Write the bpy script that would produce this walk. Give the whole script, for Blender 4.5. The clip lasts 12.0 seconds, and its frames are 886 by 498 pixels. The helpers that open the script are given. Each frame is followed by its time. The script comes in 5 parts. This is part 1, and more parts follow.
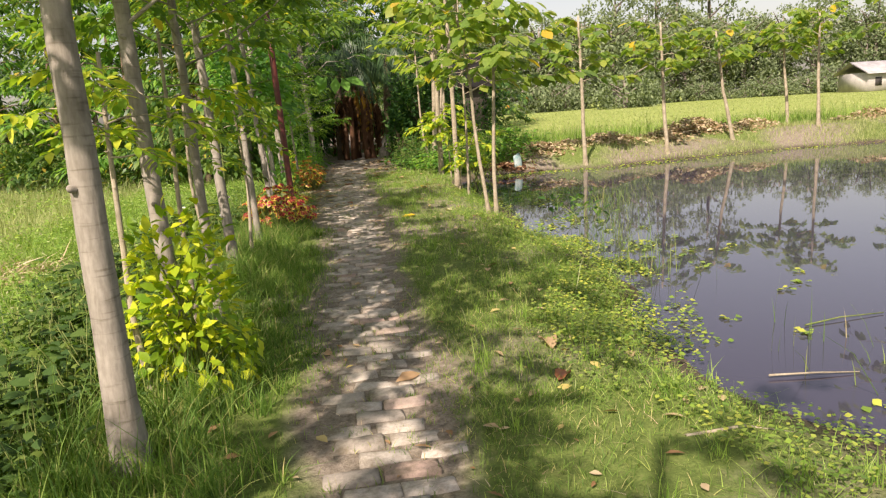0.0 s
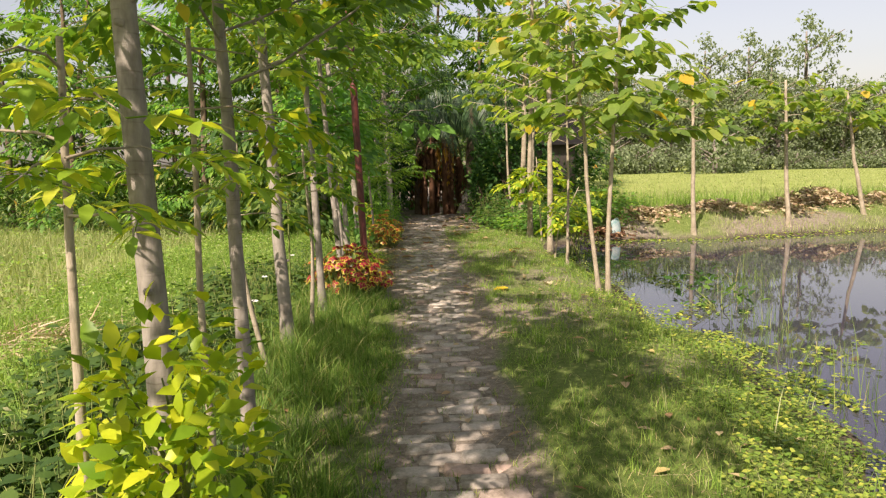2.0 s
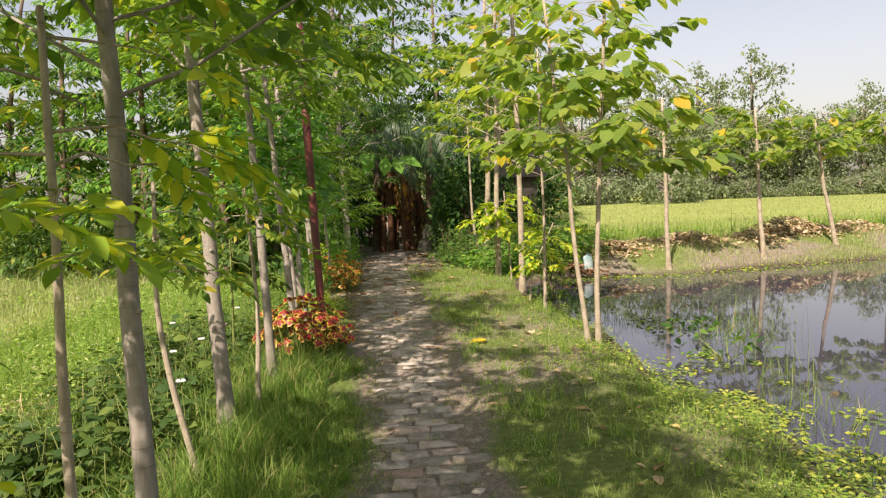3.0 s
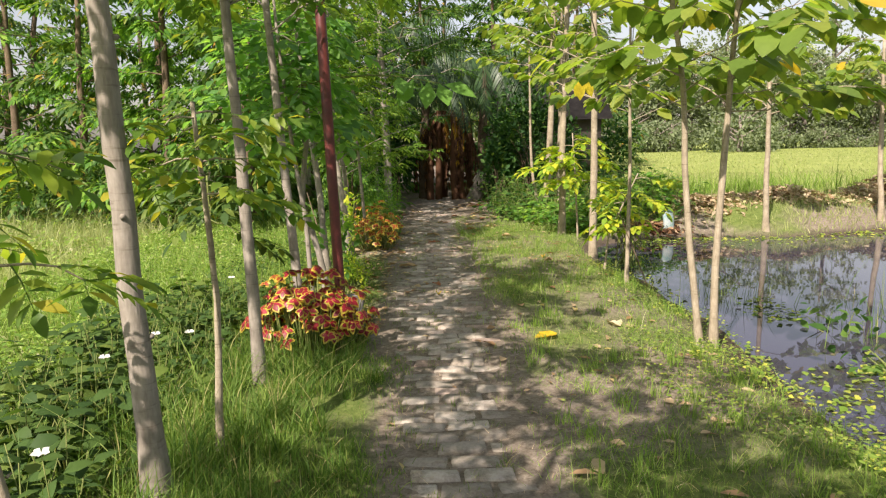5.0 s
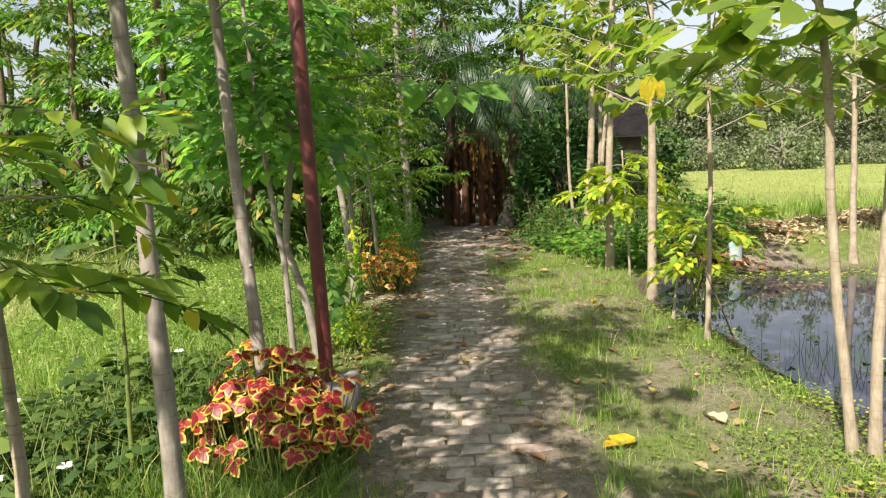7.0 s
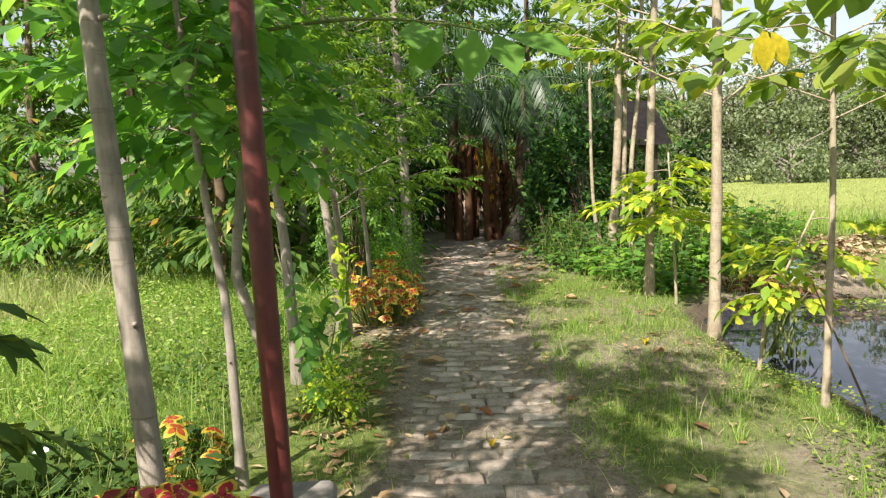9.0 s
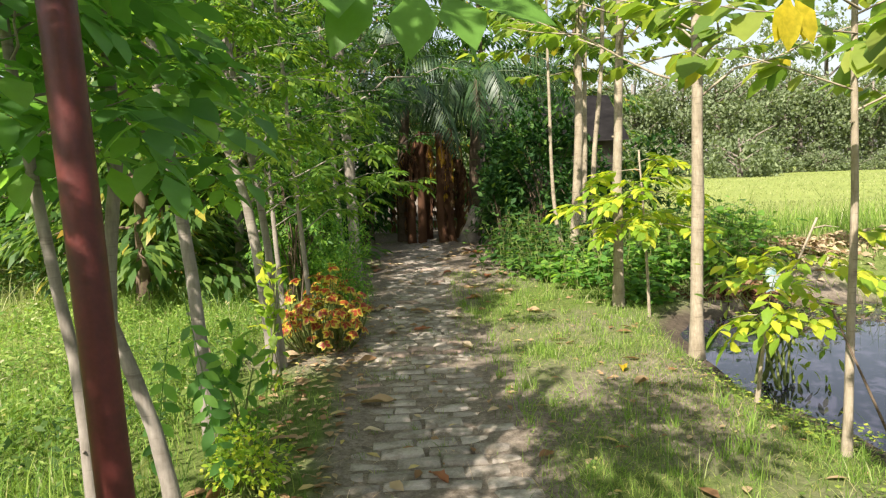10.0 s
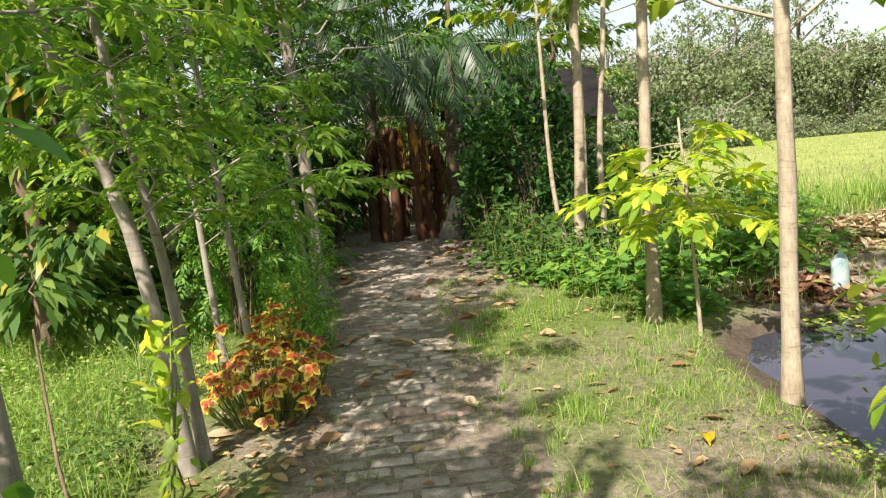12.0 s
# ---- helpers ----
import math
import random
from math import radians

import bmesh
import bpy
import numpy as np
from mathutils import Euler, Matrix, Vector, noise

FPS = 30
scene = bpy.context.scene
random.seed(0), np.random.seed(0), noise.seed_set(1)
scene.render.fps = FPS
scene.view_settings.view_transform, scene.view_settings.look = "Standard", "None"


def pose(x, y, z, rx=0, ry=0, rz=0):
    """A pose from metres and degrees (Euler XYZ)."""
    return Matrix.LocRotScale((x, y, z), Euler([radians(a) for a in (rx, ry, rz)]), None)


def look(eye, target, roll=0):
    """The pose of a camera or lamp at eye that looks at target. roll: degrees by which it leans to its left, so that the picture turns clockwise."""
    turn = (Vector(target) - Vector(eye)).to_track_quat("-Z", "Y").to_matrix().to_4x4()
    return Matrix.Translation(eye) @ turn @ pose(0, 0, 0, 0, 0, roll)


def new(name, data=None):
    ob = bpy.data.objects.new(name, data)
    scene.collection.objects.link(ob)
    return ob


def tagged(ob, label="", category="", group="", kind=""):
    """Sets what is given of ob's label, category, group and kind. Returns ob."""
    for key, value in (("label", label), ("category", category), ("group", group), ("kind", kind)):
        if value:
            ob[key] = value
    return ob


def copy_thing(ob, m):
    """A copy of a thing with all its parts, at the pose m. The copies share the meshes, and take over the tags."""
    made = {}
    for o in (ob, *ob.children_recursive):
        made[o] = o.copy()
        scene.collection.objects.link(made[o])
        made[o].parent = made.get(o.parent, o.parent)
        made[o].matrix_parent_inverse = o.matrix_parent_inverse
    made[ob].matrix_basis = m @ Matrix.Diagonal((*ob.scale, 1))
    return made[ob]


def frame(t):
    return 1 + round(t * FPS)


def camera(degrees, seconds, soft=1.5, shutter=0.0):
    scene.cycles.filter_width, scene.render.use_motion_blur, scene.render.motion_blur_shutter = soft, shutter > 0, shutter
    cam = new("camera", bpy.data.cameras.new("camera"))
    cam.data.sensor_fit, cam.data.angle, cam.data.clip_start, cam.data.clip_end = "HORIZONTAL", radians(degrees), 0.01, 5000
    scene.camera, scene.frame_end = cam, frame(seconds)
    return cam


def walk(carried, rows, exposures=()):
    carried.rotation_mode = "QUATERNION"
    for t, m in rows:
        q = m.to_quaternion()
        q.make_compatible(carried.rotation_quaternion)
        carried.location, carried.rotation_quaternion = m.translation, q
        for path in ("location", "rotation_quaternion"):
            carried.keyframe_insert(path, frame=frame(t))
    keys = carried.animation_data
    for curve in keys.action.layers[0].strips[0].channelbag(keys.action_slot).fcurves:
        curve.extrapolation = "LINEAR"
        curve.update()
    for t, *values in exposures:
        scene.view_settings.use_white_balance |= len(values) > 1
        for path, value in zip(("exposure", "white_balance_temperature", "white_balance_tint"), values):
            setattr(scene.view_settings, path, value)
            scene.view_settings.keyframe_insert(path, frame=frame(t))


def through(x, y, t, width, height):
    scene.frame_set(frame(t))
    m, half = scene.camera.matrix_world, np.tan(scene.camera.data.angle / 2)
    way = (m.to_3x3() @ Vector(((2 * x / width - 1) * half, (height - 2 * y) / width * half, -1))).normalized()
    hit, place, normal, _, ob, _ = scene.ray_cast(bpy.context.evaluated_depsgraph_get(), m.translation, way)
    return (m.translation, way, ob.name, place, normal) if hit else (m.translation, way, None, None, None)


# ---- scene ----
cam = camera(64.3, 12.0, 1.25)
PATH = [
    (0, (0.068, 0.012, 1.489), (0.330, 1.957, 1.106), -3.88),
    (0.5, (0.171, 0.364, 1.530), (0.513, 2.299, 1.155), -0.64),
    (1, (0.048, 0.833, 1.467), (0.322, 2.797, 1.209), -0.34),
    (1.5, (-0.027, 1.292, 1.467), (0.120, 3.274, 1.245), -1.60),
    (2, (-0.064, 1.736, 1.479), (0.015, 3.722, 1.257), -1.32),
    (2.5, (-0.139, 2.240, 1.529), (0.062, 4.227, 1.408), -2.08),
    (4.5, (-0.043, 4.361, 1.514), (0.147, 6.336, 1.267), -2.57),
    (5, (0.004, 4.784, 1.516), (0.064, 6.762, 1.230), -1.11),
    (5.5, (-0.015, 5.180, 1.502), (0.123, 7.151, 1.190), -2.87),
    (6, (0.000, 5.653, 1.507), (0.042, 7.632, 1.222), -2.61),
    (6.5, (0.038, 6.059, 1.504), (0.192, 8.043, 1.303), -2.00),
    (7, (0.090, 6.505, 1.511), (0.070, 8.493, 1.290), -2.01),
    (9, (-0.052, 8.207, 1.435), (-0.059, 10.198, 1.247), -1.58),
    (9.5, (0.055, 8.657, 1.517), (0.092, 10.645, 1.306), -0.85),
    (10, (0.016, 9.085, 1.497), (0.136, 11.071, 1.295), -2.15),
    (10.5, (0.050, 9.577, 1.515), (-0.024, 11.570, 1.367), -1.99),
    (11, (0.048, 10.014, 1.505), (0.157, 12.000, 1.294), -3.68),
    (11.5, (0.060, 10.464, 1.493), (0.112, 12.443, 1.207), -2.47),
    (12, (0.094, 10.882, 1.527), (0.275, 12.859, 1.285), -5.36),
]
EXPOSURE = [(0, 0.80, 6850, 22), (2.5, 0.78, 6950, 23), (5.5, 0.88, 6600, 20), (7, 0.95, 6500, 18), (9.5, 1.06, 6450, 16), (12, 1.10, 6500, 18)]
walk(cam, [(t, look(eye, target, roll)) for t, eye, target, roll in PATH], EXPOSURE)

# ---- world and sun ----
SUN_EL, SUN_AZ = 45.0, 211.0          # degrees; the azimuth is clockwise from +y
world = bpy.data.worlds.new("sky")
scene.world = world
world.use_nodes = True
wn = world.node_tree
sky = wn.nodes.new("ShaderNodeTexSky")
sky.sky_type, sky.sun_disc = "NISHITA", False
sky.sun_elevation, sky.sun_rotation = radians(SUN_EL), radians(SUN_AZ)
sky.air_density, sky.dust_density, sky.ozone_density = 1.4, 2.2, 1.0
wn.nodes["Background"].inputs["Strength"].default_value = 0.092
haze = wn.nodes.new("ShaderNodeHueSaturation")
haze.inputs["Saturation"].default_value = 0.6
wn.links.new(sky.outputs[0], haze.inputs["Color"])
wn.links.new(haze.outputs[0], wn.nodes["Background"].inputs["Color"])
lamp = bpy.data.lights.new("sun", "SUN")
lamp.energy, lamp.angle, lamp.color = 5.0, radians(0.6), (1.0, 0.92, 0.82)
sun = new("sun", lamp)
a, e = radians(SUN_AZ), radians(SUN_EL)
sun.matrix_world = look(Vector((math.sin(a) * math.cos(e), math.cos(a) * math.cos(e), math.sin(e))) * 60, (0, 0, 0))

# ---- materials ----


def material(name):
    m = bpy.data.materials.new(name)
    m.use_nodes = True
    t = m.node_tree
    t.nodes.clear()
    out = t.nodes.new("ShaderNodeOutputMaterial")
    return m, t, out


def node(t, kind, **kw):
    n = t.nodes.new(kind)
    for k, v in kw.items():
        n.inputs[k.replace("_", " ")].default_value = v
    return n


def ramp(t, source, stops):
    r = t.nodes.new("ShaderNodeValToRGB")
    while len(r.color_ramp.elements) < len(stops):
        r.color_ramp.elements.new(0.5)
    for el, (p, c) in zip(r.color_ramp.elements, stops):
        el.position, el.color = p, (*c, 1)
    t.links.new(source, r.inputs[0])
    return r.outputs[0]


def mixc(t, fac, c1, c2, mode="MIX"):
    m = t.nodes.new("ShaderNodeMix")
    m.data_type, m.blend_type = "RGBA", mode
    for sock, v in ((m.inputs[0], fac), (m.inputs[6], c1), (m.inputs[7], c2)):
        if isinstance(v, bpy.types.NodeSocket):
            t.links.new(v, sock)
        elif isinstance(v, (int, float)):
            sock.default_value = v
        else:
            sock.default_value = (*v, 1)
    return m.outputs[2]


def noise_tex(t, scale, detail=4.0, rough=0.6, coords=None):
    n = node(t, "ShaderNodeTexNoise", Scale=scale, Detail=detail, Roughness=rough)
    if coords is None:
        g = t.nodes.new("ShaderNodeNewGeometry")
        coords = g.outputs["Position"]
    t.links.new(coords, n.inputs["Vector"])
    return n.outputs["Fac"]


def finish(t, out, color, rough=0.7, bump=None, strength=0.4, distance=0.01, spec=0.3, metal=0.0):
    b = node(t, "ShaderNodeBsdfPrincipled", Roughness=rough, Metallic=metal)
    b.inputs["Specular IOR Level"].default_value = spec
    if isinstance(color, bpy.types.NodeSocket):
        t.links.new(color, b.inputs["Base Color"])
    else:
        b.inputs["Base Color"].default_value = (*color, 1)
    if bump is not None:
        n = node(t, "ShaderNodeBump", Strength=strength, Distance=distance)
        t.links.new(bump, n.inputs["Height"])
        t.links.new(n.outputs[0], b.inputs["Normal"])
    t.links.new(b.outputs[0], out.inputs[0])
    return b


def leaf_material(name, stops, through=0.38, rough=0.42, spec=0.35, mottle=0.25):
    """Leaves: a colour for each leaf, blotches within it, light passing through."""
    m, t, out = material(name)
    g = t.nodes.new("ShaderNodeNewGeometry")
    c = ramp(t, g.outputs["Random Per Island"], stops)
    blot = ramp(t, noise_tex(t, 28, 3), [(0.35, (0.62, 0.66, 0.5)), (0.65, (1, 1, 1))])
    c = mixc(t, mottle, c, mixc(t, 1.0, c, blot, "MULTIPLY"))
    b = node(t, "ShaderNodeBsdfPrincipled", Roughness=rough)
    b.inputs["Specular IOR Level"].default_value = spec
    t.links.new(c, b.inputs["Base Color"])
    tr = t.nodes.new("ShaderNodeBsdfTranslucent")
    t.links.new(mixc(t, 1.0, c, (1.6, 1.65, 0.7), "MULTIPLY"), tr.inputs["Color"])
    mx = t.nodes.new("ShaderNodeMixShader")
    mx.inputs[0].default_value = through
    t.links.new(b.outputs[0], mx.inputs[1])
    t.links.new(tr.outputs[0], mx.inputs[2])
    t.links.new(mx.outputs[0], out.inputs[0])
    return m


def bark_material(name, dark, light, scale=1.0):
    m, t, out = material(name)
    tc = t.nodes.new("ShaderNodeTexCoord")
    mp = node(t, "ShaderNodeMapping", Scale=(1, 1, 0.22))
    t.links.new(tc.outputs["Object"], mp.inputs["Vector"])
    big = noise_tex(t, 4 * scale, 5, 0.65, tc.outputs["Object"])
    fine = noise_tex(t, 55 * scale, 4, 0.6, mp.outputs[0])
    ring_map = node(t, "ShaderNodeMapping", Scale=(1.5, 1.5, 14))
    t.links.new(tc.outputs["Object"], ring_map.inputs["Vector"])
    rings = noise_tex(t, 3.2 * scale, 3, 0.6, ring_map.outputs[0])
    c = ramp(t, big, [(0.3, dark), (0.55, tuple((p + q) / 2 for p, q in zip(dark, light))), (0.75, light)])
    c = mixc(t, 0.5, c, ramp(t, fine, [(0.3, (0.45, 0.42, 0.36)), (0.62, (1, 1, 1))]), "MULTIPLY")
    c = mixc(t, 0.7, c, ramp(t, rings, [(0.30, (0.5, 0.46, 0.4)), (0.42, (1, 1, 1))]), "MULTIPLY")
    finish(t, out, c, 0.85, fine, 0.5, 0.006, 0.15)
    return m


def plain_material(name, c1, c2, scale=8, rough=0.7, bump=0.3, spec=0.3, metal=0.0):
    m, t, out = material(name)
    n = noise_tex(t, scale, 5, 0.65)
    f = noise_tex(t, scale * 9, 3, 0.6)
    c = mixc(t, 0.35, ramp(t, n, [(0.35, c1), (0.68, c2)]), ramp(t, f, [(0.3, (0.55, 0.55, 0.55)), (0.7, (1, 1, 1))]), "MULTIPLY")
    finish(t, out, c, rough, f, bump, 0.004, spec, metal)
    return m


LEAF_MANGO = leaf_material("broad green leaf", [(0, (0.041, 0.098, 0.027)), (0.5, (0.088, 0.173, 0.041)), (0.94, (0.190, 0.275, 0.055)), (0.985, (0.45, 0.36, 0.055)), (1, (0.40, 0.20, 0.04))], 0.45)
LEAF_PINNATE = leaf_material("pinnate leaflet", [(0, (0.074, 0.160, 0.026)), (0.55, (0.155, 0.262, 0.040)), (0.93, (0.285, 0.375, 0.048)), (1, (0.577, 0.446, 0.057))], 0.5)
LEAF_LIME = leaf_material("young lime leaf", [(0, (0.168, 0.311, 0.031)), (0.6, (0.308, 0.428, 0.040)), (1, (0.561, 0.570, 0.055))], 0.45)
LEAF_HEART = leaf_material("heart-shaped leaf", [(0, (0.123, 0.219, 0.048)), (0.5, (0.210, 0.309, 0.057)), (0.95, (0.333, 0.386, 0.076)), (0.985, (0.620, 0.412, 0.057)), (1, (0.620, 0.464, 0.038))], 0.55)
LEAF_YELLOW = leaf_material("yellow-green shrub leaf", [(0, (0.127, 0.253, 0.017)), (0.5, (0.312, 0.417, 0.022)), (1, (0.620, 0.620, 0.033))], 0.42)
# deep green foliage; also stands in for shade on trees and undergrowth further on
LEAF_DARK = leaf_material("deep green and shade-toned leaf", [(0, (0.034, 0.090, 0.026)), (0.6, (0.074, 0.165, 0.036)), (1, (0.162, 0.275, 0.052))], 0.42, 0.65, 0.12)
LEAF_MID = leaf_material("mid green leaf", [(0, (0.066, 0.172, 0.039)), (0.6, (0.146, 0.310, 0.054)), (1, (0.294, 0.466, 0.075))], 0.5, 0.5, 0.25)
# thicket leaves: the shade at the path's end is put into their colour
LEAF_THICKET = leaf_material("shade-darkened thicket leaf", [(0, (0.018, 0.060, 0.017)), (0.6, (0.040, 0.110, 0.026)), (0.95, (0.090, 0.190, 0.036)), (1, (0.20, 0.30, 0.05))], 0.32, 0.6, 0.15)
LEAF_BIG = leaf_material("deep green rounded leaf", [(0, (0.075, 0.185, 0.055)), (0.6, (0.138, 0.300, 0.080)), (1, (0.230, 0.41, 0.09))], 0.58, 0.4, 0.4)
GRASS_LUSH = leaf_material("lush grass", [(0, (0.070, 0.150, 0.028)), (0.6, (0.150, 0.255, 0.048)), (0.9, (0.245, 0.330, 0.075)), (1, (0.44, 0.37, 0.18))], 0.38, 0.55, 0.2, 0.0)
LEAF_FINE = leaf_material("light green leaflet", [(0, (0.084, 0.176, 0.034)), (0.6, (0.174, 0.301, 0.052)), (1, (0.335, 0.430, 0.073))], 0.55, 0.5, 0.25)
LEAF_WEED = leaf_material("coarse weed leaf", [(0, (0.036, 0.080, 0.020)), (0.6, (0.074, 0.135, 0.030)), (1, (0.150, 0.21, 0.042))], 0.32, 0.6, 0.2)
# far leaves: distance haze is put into the colour, paler and greyer
LEAF_FAR_HAZED = leaf_material("haze-paled distant leaf", [(0, (0.12, 0.16, 0.085)), (0.6, (0.19, 0.24, 0.13)), (1, (0.27, 0.32, 0.18))], 0.35, 0.7, 0.1)
LEAF_DRY = leaf_material("dry brown leaf", [(0, (0.22, 0.12, 0.055)), (0.5, (0.36, 0.24, 0.13)), (0.85, (0.46, 0.36, 0.22)), (1, (0.5, 0.40, 0.12))], 0.15, 0.7, 0.15)
LEAF_BANANA = leaf_material("withered banana leaf", [(0, (0.055, 0.030, 0.020)), (0.55, (0.13, 0.068, 0.040)), (0.9, (0.24, 0.13, 0.065)), (1, (0.42, 0.31, 0.20))], 0.2, 0.8, 0.05)
# gold covers both yellowed banana leaf and the sun painted onto it
LEAF_GOLD = leaf_material("sun-toned golden banana leaf", [(0, (0.34, 0.17, 0.02)), (1, (0.58, 0.36, 0.04))], 0.3, 0.6, 0.15)
LEAF_PALM = leaf_material("palm leaflet", [(0, (0.02, 0.055, 0.018)), (0.6, (0.045, 0.095, 0.03)), (1, (0.09, 0.14, 0.05))], 0.22, 0.4, 0.4)
WATER_LEAF = leaf_material("floating leaf", [(0, (0.13, 0.235, 0.033)), (0.6, (0.25, 0.345, 0.050)), (1, (0.50, 0.50, 0.083))], 0.3)
COLEUS_RED = leaf_material("crimson leaf centre", [(0, (0.17, 0.010, 0.016)), (0.7, (0.31, 0.020, 0.030)), (1, (0.40, 0.06, 0.07))], 0.25)
COLEUS_RIM = leaf_material("yellow leaf rim", [(0, (0.40, 0.30, 0.03)), (1, (0.55, 0.46, 0.07))], 0.3)
COLEUS_ORANGE = leaf_material("orange leaf centre", [(0, (0.26, 0.03, 0.02)), (0.6, (0.36, 0.07, 0.025)), (1, (0.45, 0.14, 0.03))], 0.3)
GRASS_SHORT = leaf_material("short grass", [(0, (0.080, 0.150, 0.032)), (0.6, (0.165, 0.250, 0.054)), (0.9, (0.29, 0.335, 0.092)), (1, (0.47, 0.38, 0.21))], 0.3, 0.6, 0.15, 0.0)
GRASS_TALL = leaf_material("meadow grass", [(0, (0.100, 0.195, 0.035)), (0.5, (0.195, 0.320, 0.055)), (0.88, (0.310, 0.415, 0.095)), (1, (0.44, 0.43, 0.26))], 0.35, 0.6, 0.15, 0.0)
LEAF_SHORE = leaf_material("shore plant leaf", [(0, (0.095, 0.180, 0.030)), (0.6, (0.190, 0.285, 0.048)), (1, (0.36, 0.42, 0.075))], 0.35)
GRASS_FIELD = leaf_material("paddy grass", [(0, (0.199, 0.247, 0.090)), (0.7, (0.289, 0.332, 0.128)), (1, (0.399, 0.399, 0.210))], 0.3, 0.6, 0.1, 0.0)
BARK_PALE = bark_material("pale grey bark", (0.19, 0.17, 0.135), (0.42, 0.385, 0.315))
BARK_THIN = bark_material("thin pale bark", (0.27, 0.23, 0.155), (0.50, 0.44, 0.32), 1.6)
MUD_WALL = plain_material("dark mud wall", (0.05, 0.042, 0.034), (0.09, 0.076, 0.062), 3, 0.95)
BARK_BROWN = bark_material("brown bark", (0.10, 0.075, 0.05), (0.24, 0.18, 0.12))
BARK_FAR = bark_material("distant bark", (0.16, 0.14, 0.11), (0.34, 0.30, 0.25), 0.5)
STEM_GREEN = plain_material("green stem", (0.10, 0.15, 0.03), (0.22, 0.24, 0.07), 20)
CONCRETE = plain_material("weathered concrete", (0.22, 0.20, 0.18), (0.38, 0.35, 0.31), 12, 0.9, 0.6, 0.2)
RED_PAINT = plain_material("rust-red pole paint", (0.075, 0.018, 0.014), (0.15, 0.032, 0.026), 7, 0.45, 0.25, 0.45)
SACK_MAT = plain_material("pale plastic sack", (0.22, 0.42, 0.40), (0.60, 0.66, 0.62), 9, 0.5, 0.3, 0.4)
LEAF_HEAP = leaf_material("bleached dead leaf", [(0, (0.24, 0.15, 0.08)), (0.4, (0.40, 0.30, 0.18)), (0.8, (0.52, 0.43, 0.29)), (1, (0.30, 0.34, 0.12))], 0.15, 0.7, 0.15)
STRAW = leaf_material("straw", [(0, (0.30, 0.21, 0.12)), (0.6, (0.46, 0.36, 0.22)), (1, (0.58, 0.48, 0.33))], 0.1, 0.7, 0.15, 0.0)
HOUSE_WALL = plain_material("whitewashed wall", (0.36, 0.34, 0.31), (0.52, 0.49, 0.45), 1.5, 0.9)
TIN_ROOF = plain_material("grey tin roof", (0.28, 0.27, 0.26), (0.45, 0.43, 0.41), 2, 0.6, 0.3, 0.4)
# near-black colour stands in for the darkness inside an opening
DARK_OPENING = plain_material("dark opening panel", (0.03, 0.028, 0.025), (0.06, 0.055, 0.05), 4, 0.8)
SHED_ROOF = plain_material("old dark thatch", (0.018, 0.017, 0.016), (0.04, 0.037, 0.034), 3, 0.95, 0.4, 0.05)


def brick_material():
    m, t, out = material("worn grey-tan brick")
    oi = t.nodes.new("ShaderNodeObjectInfo")
    g = t.nodes.new("ShaderNodeNewGeometry")
    add = t.nodes.new("ShaderNodeMath")
    add.operation = "ADD"
    t.links.new(oi.outputs["Random"], add.inputs[0])
    t.links.new(g.outputs["Random Per Island"], add.inputs[1])
    fr = t.nodes.new("ShaderNodeMath")
    fr.operation = "FRACT"
    t.links.new(add.outputs[0], fr.inputs[0])
    c = ramp(t, fr.outputs[0], [(0, (0.29, 0.26, 0.21)), (0.5, (0.38, 0.345, 0.28)), (0.88, (0.47, 0.425, 0.35)), (1, (0.38, 0.27, 0.21))])
    n1, n2 = noise_tex(t, 7, 6, 0.7), noise_tex(t, 60, 4, 0.65)
    c = mixc(t, ramp(t, n1, [(0.46, (0, 0, 0)), (0.66, (0.85, 0.85, 0.85))]), c, (0.15, 0.125, 0.08))
    c = mixc(t, 0.5, c, ramp(t, n2, [(0.3, (0.55, 0.52, 0.5)), (0.6, (1, 1, 1))]), "MULTIPLY")
    finish(t, out, c, 0.92, n2, 0.6, 0.008, 0.15)
    return m


